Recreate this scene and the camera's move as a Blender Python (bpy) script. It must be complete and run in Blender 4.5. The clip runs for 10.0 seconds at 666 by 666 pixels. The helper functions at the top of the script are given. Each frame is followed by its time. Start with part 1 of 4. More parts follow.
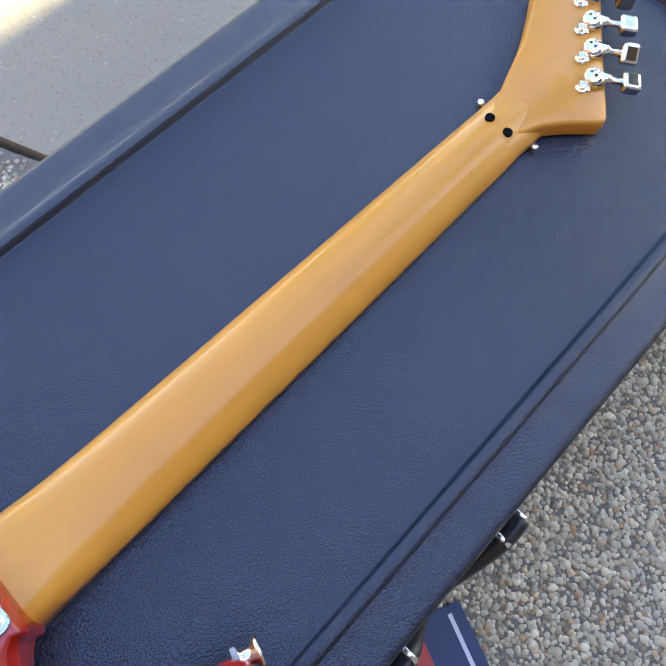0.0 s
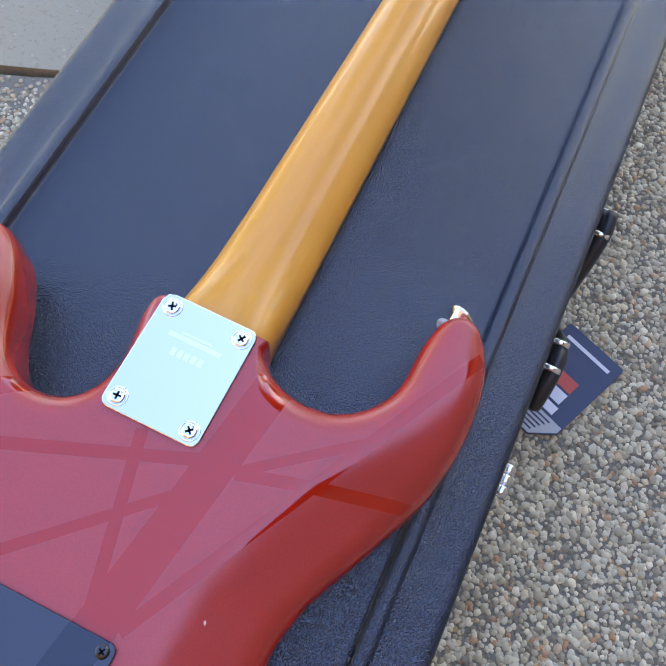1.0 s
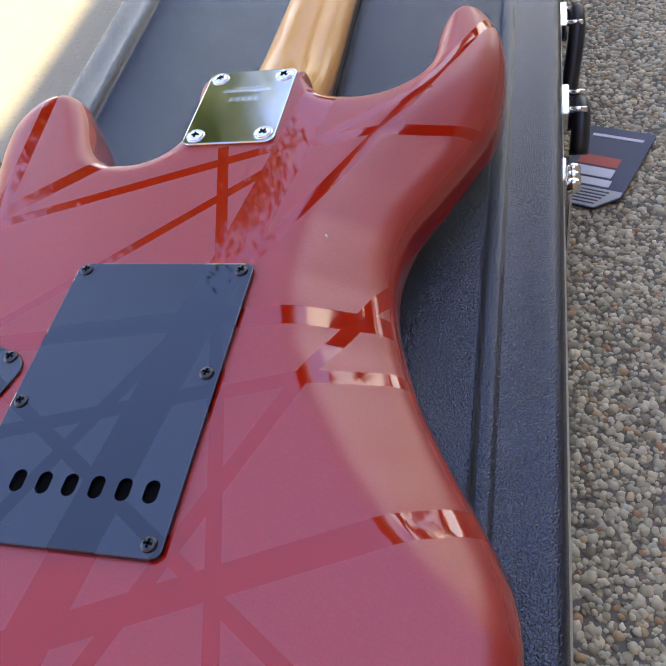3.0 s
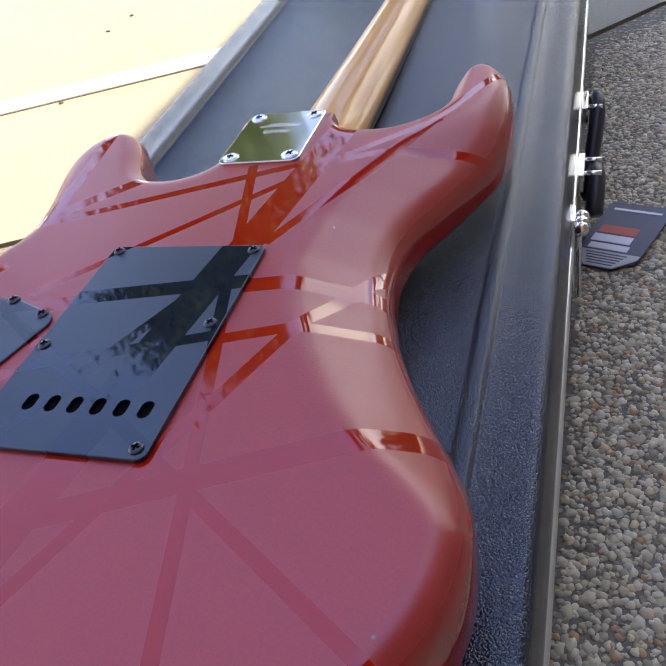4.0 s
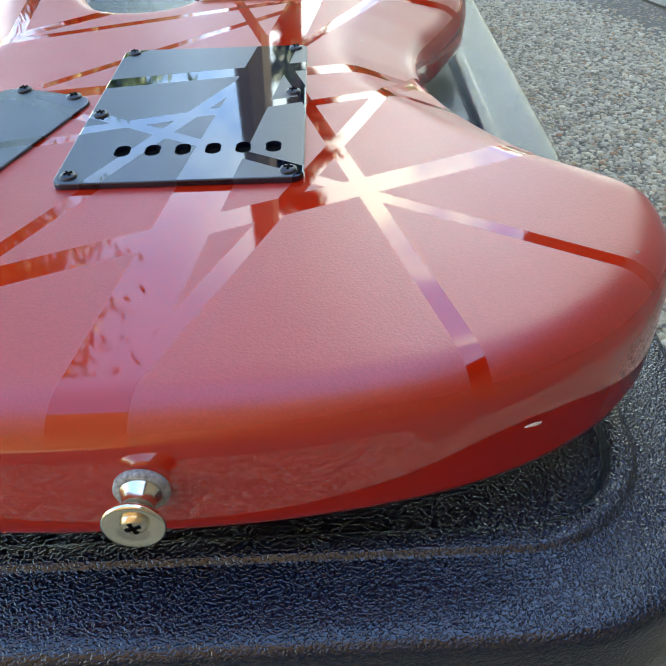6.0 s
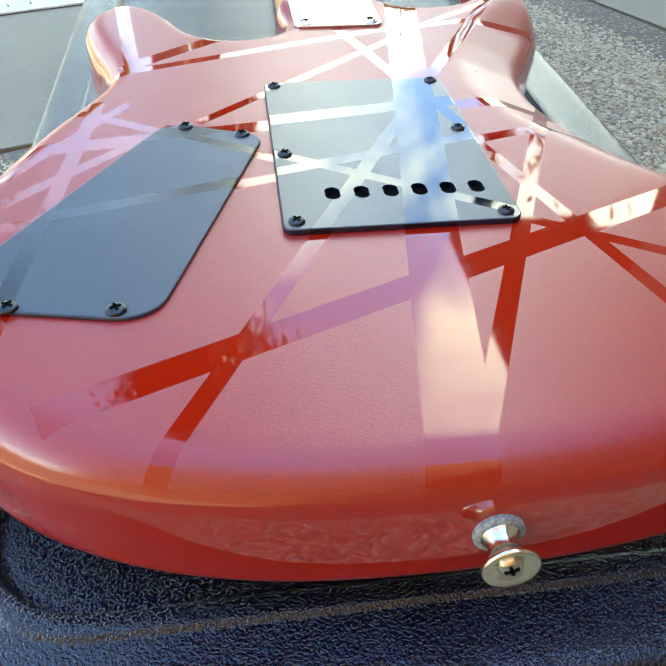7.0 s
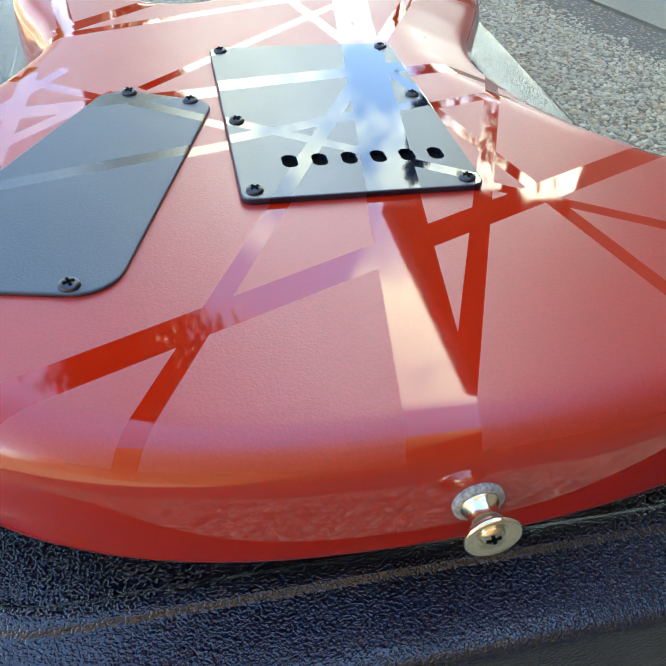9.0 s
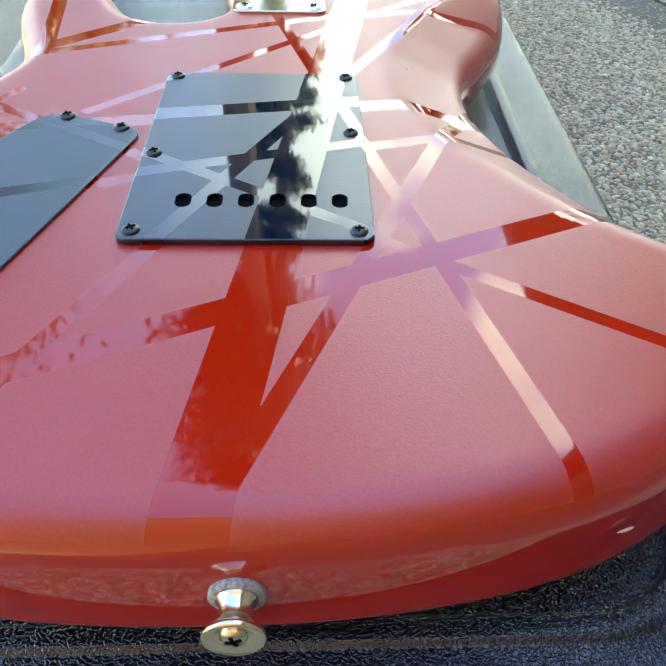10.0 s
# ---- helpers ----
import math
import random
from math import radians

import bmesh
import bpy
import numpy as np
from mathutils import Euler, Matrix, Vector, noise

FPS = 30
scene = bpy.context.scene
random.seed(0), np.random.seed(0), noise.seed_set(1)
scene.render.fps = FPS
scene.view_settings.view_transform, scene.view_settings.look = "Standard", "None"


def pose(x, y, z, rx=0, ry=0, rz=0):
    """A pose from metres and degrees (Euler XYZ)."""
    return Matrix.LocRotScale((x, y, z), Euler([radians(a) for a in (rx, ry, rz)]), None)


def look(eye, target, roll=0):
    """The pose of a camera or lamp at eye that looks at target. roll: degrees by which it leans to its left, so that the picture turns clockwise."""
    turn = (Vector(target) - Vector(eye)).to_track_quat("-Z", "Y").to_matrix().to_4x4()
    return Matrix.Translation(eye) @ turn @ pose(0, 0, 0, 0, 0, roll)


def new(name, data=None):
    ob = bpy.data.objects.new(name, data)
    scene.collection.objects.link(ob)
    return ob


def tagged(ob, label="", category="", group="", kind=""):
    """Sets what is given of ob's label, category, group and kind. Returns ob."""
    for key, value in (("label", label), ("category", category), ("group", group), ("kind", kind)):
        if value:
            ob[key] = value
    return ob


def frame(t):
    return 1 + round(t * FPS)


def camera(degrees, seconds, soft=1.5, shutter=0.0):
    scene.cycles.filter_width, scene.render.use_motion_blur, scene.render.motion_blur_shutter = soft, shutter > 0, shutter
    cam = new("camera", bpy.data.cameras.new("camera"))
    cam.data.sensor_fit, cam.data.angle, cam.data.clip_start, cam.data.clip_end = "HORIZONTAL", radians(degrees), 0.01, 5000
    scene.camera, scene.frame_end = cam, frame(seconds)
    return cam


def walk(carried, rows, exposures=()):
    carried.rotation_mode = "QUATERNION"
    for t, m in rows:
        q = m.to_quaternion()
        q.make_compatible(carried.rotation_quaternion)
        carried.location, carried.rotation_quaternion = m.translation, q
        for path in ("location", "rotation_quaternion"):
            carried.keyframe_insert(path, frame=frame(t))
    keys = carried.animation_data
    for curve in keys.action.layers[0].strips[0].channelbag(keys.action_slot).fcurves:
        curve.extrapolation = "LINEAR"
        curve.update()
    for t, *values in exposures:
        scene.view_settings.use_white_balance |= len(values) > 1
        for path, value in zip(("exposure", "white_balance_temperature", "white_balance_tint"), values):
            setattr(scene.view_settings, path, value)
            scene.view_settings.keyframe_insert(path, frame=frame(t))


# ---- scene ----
cam = camera(47.6, 10.0)
PATH = [
    (0, (0.094, 0.101, 0.558), (-0.233, 0.76, -1.302), 18.4),
    (0.5, (0.093, -0.002, 0.543), (-0.197, 0.693, -1.31), 14.7),
    (1, (0.097, -0.087, 0.535), (-0.117, 0.644, -1.314), 9.8),
    (1.5, (0.104, -0.189, 0.543), (0.001, 0.669, -1.26), 8.9),
    (2, (0.091, -0.248, 0.545), (-0.013, 0.631, -1.248), 4.3),
    (2.5, (0.112, -0.297, 0.488), (-0.209, 0.729, -1.199), -12.6),
    (2.7, (0.131, -0.311, 0.452), (-0.282, 0.791, -1.165), -15.5),
    (3.8, (0.193, -0.382, 0.396), (-0.481, 0.952, -0.934), -15.5),
    (4, (0.193, -0.395, 0.383), (-0.48, 1.011, -0.87), -15.1),
    (4.5, (0.169, -0.432, 0.351), (-0.465, 1.031, -0.856), -15.0),
    (5, (0.13, -0.458, 0.34), (-0.377, 1.044, -0.88), -12.2),
    (5.2, (0.117, -0.468, 0.328), (-0.312, 1.05, -0.901), -10.6),
    (6.3, (0.016, -0.487, 0.312), (0.118, 1.063, -0.948), -0.1),
    (6.5, (-0.006, -0.485, 0.318), (0.132, 1.058, -0.948), 0.3),
    (7, (-0.06, -0.478, 0.332), (0.142, 1.051, -0.941), 0.8),
    (7.5, (-0.108, -0.47, 0.33), (0.166, 1.043, -0.949), 1.9),
    (8, (-0.131, -0.455, 0.324), (0.217, 1.028, -0.972), 3.4),
    (8.5, (-0.102, -0.461, 0.324), (0.257, 1.001, -0.993), 3.4),
    (9, (-0.069, -0.472, 0.326), (0.299, 0.989, -0.989), 3.7),
    (9.5, (-0.035, -0.471, 0.33), (0.252, 1.007, -0.986), 2.7),
    (10, (0.016, -0.46, 0.335), (0.082, 1.035, -0.992), 1.7),
]
EXPOSURE = [(0.0, 3.28, 8200, 0), (1.0, 3.28, 8300, 0), (1.8, 3.22, 8900, 3), (2.7, 3.12, 9100, 5), (3.8, 2.72, 8300, 5), (4.6, 2.72, 8300, 5), (5.2, 2.9, 8300, -2), (6.3, 3.38, 8500, -17), (10.0, 3.42, 8600, -17)]
walk(cam, [(t, look(eye, target, roll)) for t, eye, target, roll in PATH], EXPOSURE)

# ---- world, sun, exposure ----
SUN_EL, SUN_AZ = 57.7, 68.0
world = bpy.data.worlds.new("world")
scene.world = world
world.use_nodes = True
wn, wl = world.node_tree.nodes, world.node_tree.links
wn.clear()
w_out = wn.new("ShaderNodeOutputWorld")
w_bg = wn.new("ShaderNodeBackground")
w_sky = wn.new("ShaderNodeTexSky")
w_sky.sky_type = "NISHITA"
w_sky.sun_disc = False
w_sky.sun_elevation = radians(SUN_EL)
w_sky.sun_rotation = radians(SUN_AZ)
w_sky.air_density, w_sky.dust_density, w_sky.ozone_density = 1.0, 0.1, 3.0
w_cloud = wn.new("ShaderNodeTexNoise")
w_cloud.inputs["Scale"].default_value = 3.6
w_cloud.inputs["Detail"].default_value = 7.0
w_cloud.inputs["Roughness"].default_value = 0.55
w_ramp = wn.new("ShaderNodeValToRGB")
w_ramp.color_ramp.elements[0].position = 0.41
w_ramp.color_ramp.elements[1].position = 0.55
w_mix = wn.new("ShaderNodeMix")
w_mix.data_type = "RGBA"
w_mix.inputs["B"].default_value = (9.7, 10.1, 10.9, 1)
w_dir = wn.new("ShaderNodeTexCoord")
w_sep = wn.new("ShaderNodeSeparateXYZ")
wl.new(w_dir.outputs["Generated"], w_sep.inputs["Vector"])
wl.new(w_dir.outputs["Generated"], w_cloud.inputs["Vector"])
w_high = wn.new("ShaderNodeMapRange")
w_high.inputs["From Min"].default_value, w_high.inputs["From Max"].default_value = 0.52, 0.76
w_high.inputs["To Min"].default_value, w_high.inputs["To Max"].default_value = 1.0, 0.0
# the bank stands higher towards the east
w_lean = wn.new("ShaderNodeMath")
w_lean.operation = "MULTIPLY_ADD"
w_lean.inputs[1].default_value = -0.28
wl.new(w_sep.outputs["X"], w_lean.inputs[0])
wl.new(w_sep.outputs["Z"], w_lean.inputs[2])
wl.new(w_lean.outputs[0], w_high.inputs["Value"])
w_cover = wn.new("ShaderNodeMath")
w_cover.operation = "MULTIPLY"
wl.new(w_cloud.outputs["Fac"], w_ramp.inputs["Fac"])
wl.new(w_ramp.outputs["Color"], w_cover.inputs[0])
wl.new(w_high.outputs["Result"], w_cover.inputs[1])
w_low = wn.new("ShaderNodeMapRange")
w_low.inputs["From Min"].default_value, w_low.inputs["From Max"].default_value = 0.08, 0.25
wl.new(w_sep.outputs["Z"], w_low.inputs["Value"])
w_band = wn.new("ShaderNodeMath")
w_band.operation = "MULTIPLY"
wl.new(w_cover.outputs[0], w_band.inputs[0])
wl.new(w_low.outputs["Result"], w_band.inputs[1])
# the cloud bank thins out towards the west
w_side = wn.new("ShaderNodeMath")
w_side.operation = "ARCTAN2"
wl.new(w_sep.outputs["X"], w_side.inputs[0])
wl.new(w_sep.outputs["Y"], w_side.inputs[1])
w_bank = wn.new("ShaderNodeMapRange")
w_bank.interpolation_type = "SMOOTHSTEP"
w_bank.inputs["From Min"].default_value, w_bank.inputs["From Max"].default_value = -0.28, 0.22
w_bank.inputs["To Min"].default_value = 0.1
wl.new(w_side.outputs[0], w_bank.inputs["Value"])
w_sum = wn.new("ShaderNodeMath")
w_sum.operation = "MULTIPLY"
wl.new(w_band.outputs[0], w_sum.inputs[0])
wl.new(w_bank.outputs["Result"], w_sum.inputs[1])
wl.new(w_sum.outputs[0], w_mix.inputs["Factor"])
w_tint = wn.new("ShaderNodeMix")
w_tint.data_type, w_tint.blend_type = "RGBA", "MULTIPLY"
w_tint.inputs["Factor"].default_value = 1.0
w_tint.inputs["B"].default_value = (1.10, 1.05, 1.38, 1)
wl.new(w_sky.outputs["Color"], w_tint.inputs["A"])
wl.new(w_tint.outputs["Result"], w_mix.inputs["A"])
wl.new(w_mix.outputs["Result"], w_bg.inputs["Color"])
wl.new(w_bg.outputs["Background"], w_out.inputs["Surface"])
w_bg.inputs["Strength"].default_value = 0.105

sun = new("sun", bpy.data.lights.new("sun", "SUN"))
sun.data.energy = 2.1
sun.data.angle = radians(0.55)
sun.data.color = (1.0, 0.94, 0.84)
a, e = radians(SUN_AZ), radians(SUN_EL)
sun_dir = Vector((math.cos(e) * math.sin(a), math.cos(e) * math.cos(a), math.sin(e)))
sun.matrix_world = look(sun_dir * 20, (0, 0, 0))


# ---- materials ----
class Nodes:
    """A small wrapper round one material's node tree."""

    def __init__(self, name):
        self.mat = bpy.data.materials.new(name)
        self.mat.use_nodes = True
        self.n, self.l = self.mat.node_tree.nodes, self.mat.node_tree.links
        self.bsdf = self.n["Principled BSDF"]
        self.coord = None

    def set(self, **kw):
        names = dict(color="Base Color", rough="Roughness", metal="Metallic", ior="IOR", coat="Coat Weight", coat_rough="Coat Roughness", alpha="Alpha", trans="Transmission Weight", spec="Specular IOR Level")
        for k, v in kw.items():
            if k == "color":
                v = (*v, 1)
            self.bsdf.inputs[names[k]].default_value = v
        return self

    def link(self, a, b):
        self.l.new(a, b)

    def obj(self):
        if not self.coord:
            self.coord = self.n.new("ShaderNodeTexCoord").outputs["Object"]
        return self.coord

    def noise(self, scale, detail=3, rough=0.5, dist=0.0, vec=None):
        t = self.n.new("ShaderNodeTexNoise")
        t.inputs["Scale"].default_value, t.inputs["Detail"].default_value = scale, detail
        t.inputs["Roughness"].default_value, t.inputs["Distortion"].default_value = rough, dist
        self.link(vec or self.obj(), t.inputs["Vector"])
        return t.outputs["Fac"]

    def voronoi(self, scale, feature="F1", out="Distance", vec=None):
        t = self.n.new("ShaderNodeTexVoronoi")
        t.feature = feature
        t.inputs["Scale"].default_value = scale
        self.link(vec or self.obj(), t.inputs["Vector"])
        return t.outputs[out]

    def ramp(self, fac, *stops):
        r = self.n.new("ShaderNodeValToRGB")
        els = r.color_ramp.elements
        while len(els) < len(stops):
            els.new(0.5)
        for el, (p, c) in zip(els, stops):
            el.position = p
            el.color = (c, c, c, 1) if isinstance(c, (int, float)) else (*c, 1)
        self.link(fac, r.inputs["Fac"])
        return r.outputs["Color"]

    def mix(self, fac, a, b, mode="MIX"):
        m = self.n.new("ShaderNodeMix")
        m.data_type, m.blend_type = "RGBA", mode
        for s, v in (("Factor", fac), ("A", a), ("B", b)):
            if isinstance(v, (int, float)):
                m.inputs[s].default_value = v if s == "Factor" else (v, v, v, 1)
            elif isinstance(v, tuple):
                m.inputs[s].default_value = (*v, 1)
            else:
                self.link(v, m.inputs[s])
        return m.outputs["Result"]

    def math(self, op, a, b=0.0, c=0.0):
        m = self.n.new("ShaderNodeMath")
        m.operation = op
        for i, v in enumerate((a, b, c)):
            if isinstance(v, (int, float)):
                m.inputs[i].default_value = v
            else:
                self.link(v, m.inputs[i])
        return m.outputs[0]

    def bump(self, height, strength, distance):
        b = self.n.new("ShaderNodeBump")
        b.inputs["Strength"].default_value, b.inputs["Distance"].default_value = strength, distance
        self.link(height, b.inputs["Height"])
        self.link(b.outputs["Normal"], self.bsdf.inputs["Normal"])
        return b

    def to(self, out, name):
        self.link(out, self.bsdf.inputs[name])


# Gloss bands left free of the satin finish: x0, y0, x1, y1, width (metres on the guitar's back)
BANDS = [
    (0.0442, 0.0144, -0.0168, -0.3976, 0.0192), (-0.1183, -0.3341, 0.1727, -0.2076, 0.0112),
    (-0.1093, -0.3976, 0.0227, -0.1406, 0.0062), (-0.0083, -0.3621, 0.1047, -0.0956, 0.0066),
    (-0.0013, -0.0336, 0.0957, -0.3976, 0.0058), (-0.1373, -0.1366, 0.1577, -0.3246, 0.0056),
    (-0.1673, -0.1806, 0.1277, -0.1326, 0.0102), (-0.1673, -0.2441, 0.1227, -0.1601, 0.0065),
    (-0.0793, -0.1556, 0.0407, -0.0406, 0.0052), (-0.1273, -0.0956, 0.0377, -0.0316, 0.0062),
]
BANDS_FINE = [
    (-0.1182, -0.0864, -0.0582, -0.0334, 0.0095), (0.0348, -0.1134, 0.1298, 0.0716, 0.0062),
    (0.0468, -0.0324, 0.1018, 0.0116, 0.0050), (0.0468, -0.0334, 0.1468, -0.0044, 0.0060),
    (-0.1252, -0.1284, -0.1442, -0.3984, 0.0062), (-0.1682, -0.2394, -0.0902, -0.1584, 0.0055),
    (-0.1532, -0.2014, -0.1112, -0.1314, 0.0045), (-0.1142, -0.0784, -0.1292, 0.0266, 0.0080),
]


def band_group():
    """1 inside any gloss band, 0 outside, by the place on the guitar's back."""
    g = bpy.data.node_groups.new("gloss_bands", "ShaderNodeTree")
    g.interface.new_socket("Fac", in_out="OUTPUT", socket_type="NodeSocketFloat")
    n, l = g.nodes, g.links
    vec = n.new("ShaderNodeTexCoord").outputs["Object"]
    total = None

    def op(kind, *vals):
        m = n.new("ShaderNodeMath")
        m.operation = kind
        for i, v in enumerate(vals):
            if isinstance(v, (int, float)):
                m.inputs[i].default_value = v
            else:
                l.new(v, m.inputs[i])
        return m.outputs[0]

    def dot(d):
        m = n.new("ShaderNodeVectorMath")
        m.operation = "DOT_PRODUCT"
        l.new(vec, m.inputs[0])
        m.inputs[1].default_value = (*d, 0)
        return m.outputs["Value"]

    for x0, y0, x1, y1, w in BANDS + BANDS_FINE:
        size = math.hypot(x1 - x0, y1 - y0)
        ux, uy = (x1 - x0) / size, (y1 - y0) / size
        across = op("COMPARE", dot((-uy, ux)), -uy * x0 + ux * y0, w / 2)
        along = op("COMPARE", dot((ux, uy)), ux * (x0 + x1) / 2 + uy * (y0 + y1) / 2, size / 2)
        here = op("MULTIPLY", across, along)
        total = here if total is None else op("MAXIMUM", total, here)
    out = n.new("NodeGroupOutput")
    l.new(total, out.inputs["Fac"])
    return g


BAND_GROUP = band_group()


def lacquer(name, color, film, satin, gloss, grain, polished, haze_sheen=0.0):
    """Clear coat over colour: gloss bands, and a faintly milky satin film elsewhere."""
    m = Nodes(name).set(color=color, ior=1.57)
    g = m.n.new("ShaderNodeGroup")
    g.node_tree = BAND_GROUP
    fac = g.outputs["Fac"]
    smear = m.noise(28, 4, 0.6)
    sat = m.ramp(smear, (0.3, satin - 0.02), (0.7, satin + 0.03))
    # the upright sides are polished: the satin film ends with the edge's roundover
    tilt = m.n.new("ShaderNodeSeparateXYZ")
    m.link(m.n.new("ShaderNodeNewGeometry").outputs["Normal"], tilt.inputs["Vector"])
    handled = m.n.new("ShaderNodeMapRange")
    handled.inputs["From Min"].default_value, handled.inputs["From Max"].default_value = polished - 0.18, polished + 0.18
    m.link(tilt.outputs["Z"], handled.inputs["Value"])
    sat = m.mix(handled.outputs["Result"], 0.03, sat)
    marks = m.noise(160, 3, 0.7, 0.6)
    glo = m.ramp(marks, (0.45, gloss), (0.85, gloss + 0.05))
    m.to(m.mix(fac, sat, glo), "Roughness")
    m.to(m.mix(handled.outputs["Result"], 0.95, m.mix(fac, 0.66, 0.5)), "Specular IOR Level")
    # sheen added to the satin to imitate its pale haze at low angles
    m.to(m.math("MULTIPLY", m.math("MULTIPLY", m.math("SUBTRACT", 1.0, fac), handled.outputs["Result"]), haze_sheen), "Sheen Weight")
    m.bsdf.inputs["Sheen Roughness"].default_value = 0.25
    tone = m.mix(m.noise(9, 3), 0.92, 1.08)
    grit = m.ramp(m.noise(1150, 2, 0.6), (0.36, 0.0), (0.64, 1.0))
    m.bump(m.math("MULTIPLY", m.math("MULTIPLY", grit, handled.outputs["Result"]), m.math("SUBTRACT", 1.0, fac)), 0.20, 0.00010)
    film_low, film_high = tuple(c * 0.88 for c in film), tuple(c * k for c, k in zip(film, (1.05, 1.18, 1.25)))
    out = m.mix(1.0, m.mix(m.math("MULTIPLY", handled.outputs["Result"], m.math("SUBTRACT", 1.0, fac)), color, m.mix(grit, film_low, film_high)), tone, "MULTIPLY")
    speck = m.ramp(m.noise(1500, 2, 0.6), (0.62, 0.0), (0.74, 1.0))
    dust = m.ramp(m.noise(35, 3, 0.6), (0.50, 0.0), (0.70, grain))
    m.to(m.mix(m.math("MULTIPLY", speck, dust), out, (0.42, 0.36, 0.33)), "Base Color")
    return m


RED = lacquer("red_lacquer", (0.330, 0.0105, 0.003), (0.332, 0.0142, 0.0090), 0.37, 0.03, 0.10, 0.50, 0.24).mat
BLACK_PLATE = lacquer("black_plastic_plate", (0.0030, 0.0060, 0.0180), (0.0012, 0.0060, 0.0210), 0.33, 0.03, 0.03, -1.0).mat


CONTROL_PLATE = lacquer("satin_black_plastic", (0.0045, 0.0075, 0.014), (0.020, 0.032, 0.050), 0.46, 0.24, 0.03, -1.0, 0.15).mat


def metal(name, color, rough, wear=0.06):
    m = Nodes(name).set(color=color, metal=1.0, rough=rough)
    m.to(m.ramp(m.noise(220, 4, 0.6), (0.3, rough), (0.8, rough + wear)), "Roughness")
    return m.mat


CHROME = metal("chrome", (0.80, 0.81, 0.83), 0.09)
PLATE_STEEL = metal("neck_plate_chrome", (0.60, 0.595, 0.60), 0.06, 0.04)
NICKEL = metal("nickel", (0.72, 0.66, 0.52), 0.16, 0.12)
BLACK_METAL = metal("blackened_steel", (0.055, 0.055, 0.06), 0.30)
ALU = metal("brushed_aluminium", (0.78, 0.78, 0.76), 0.28)
# near-black that stands in for the shade inside slots and holes
DARK = Nodes("painted_shade").set(color=(0.002, 0.002, 0.002), rough=0.9, spec=0.1).mat
BLACK_RUBBER = Nodes("black_moulded_plastic").set(color=(0.014, 0.014, 0.015), rough=0.42).mat
m = Nodes("grey_felt").set(color=(0.30, 0.31, 0.31), rough=0.95)
m.to(m.ramp(m.noise(900, 4), (0.3, (0.16, 0.17, 0.17)), (0.7, (0.42, 0.43, 0.42))), "Base Color")
m.bump(m.noise(1400, 3), 0.6, 0.0006)
FELT = m.mat

m = Nodes("amber_maple").set(color=(0.62, 0.30, 0.08), rough=0.40, coat=0.35, coat_rough=0.04, spec=0.25)
scale = m.n.new("ShaderNodeMapping")
scale.inputs["Scale"].default_value = (1.0, 0.05, 1.0)
m.link(m.obj(), scale.inputs["Vector"])
grain = m.noise(150, 5, 0.6, 0.4, scale.outputs["Vector"])
broad = m.noise(14, 3)
c = m.mix(grain, (0.52, 0.205, 0.020), (0.63, 0.275, 0.040))
m.to(m.mix(m.math("MULTIPLY", broad, 0.35), c, (0.55, 0.28, 0.055)), "Base Color")
MAPLE = m.mat

m = Nodes("rosewood").set(color=(0.05, 0.025, 0.015), rough=0.5)
ROSEWOOD = m.mat

# Pebbled thermoplastic shell
m = Nodes("pebbled_case_plastic").set(color=(0.006, 0.006, 0.008), rough=0.30, ior=1.58)
crease = m.ramp(m.noise(1000, 0, 0.5, 0.8), (0.30, 0.0), (0.52, 0.8), (0.68, 1.0))
m.bump(crease, 0.55, 0.0005)
m.to(m.ramp(m.noise(20, 4, 0.6), (0.3, 0.15), (0.75, 0.21)), "Roughness")
scuff = m.ramp(m.noise(140, 6, 0.7, 0.8), (0.66, 0.0), (0.80, 1.0))
m.to(m.mix(m.math("MULTIPLY", scuff, 0.04), (0.0012, 0.0062, 0.0195), (0.045, 0.048, 0.055)), "Base Color")
CASE = m.mat

m = Nodes("smooth_concrete").set(color=(0.504, 0.471, 0.388), rough=0.88)
pore = m.ramp(m.noise(190, 4, 0.65), (0.36, 0.0), (0.46, 1.0))
big = m.noise(3.5, 5, 0.6)
c = m.mix(big, (0.235, 0.208, 0.142), (0.320, 0.286, 0.200))
spot = m.ramp(m.voronoi(130, "F1"), (0.08, 1.0), (0.18, 0.0))
sel = m.ramp(m.noise(45, 2), (0.50, 0.0), (0.58, 1.0))
c = m.mix(m.math("MULTIPLY", spot, sel), c, (0.400, 0.360, 0.262))
m.to(m.mix(m.math("MULTIPLY", m.math("SUBTRACT", 1.0, pore), 0.32), c, (0.144, 0.115, 0.080)), "Base Color")
m.bump(m.math("ADD", m.noise(260, 5, 0.7), m.math("MULTIPLY", pore, 0.6)), 0.35, 0.002)
CONCRETE = m.mat

m = Nodes("aggregate_matrix").set(color=(0.240, 0.210, 0.156), rough=0.92)
vor = m.voronoi(190, "F1")
vcol = m.voronoi(190, "F1", "Color")
hue = m.n.new("ShaderNodeSeparateColor")
m.link(vcol, hue.inputs["Color"])
stone = m.ramp(hue.outputs["Red"], (0.0, (0.165, 0.133, 0.086)), (0.4, (0.285, 0.231, 0.150)), (0.7, (0.390, 0.322, 0.216)), (0.9, (0.345, 0.217, 0.102)), (1.0, (0.480, 0.406, 0.282)))
edge = m.ramp(vor, (0.32, 1.0), (0.5, 0.0))
m.to(m.mix(edge, (0.145, 0.134, 0.102), stone), "Base Color")
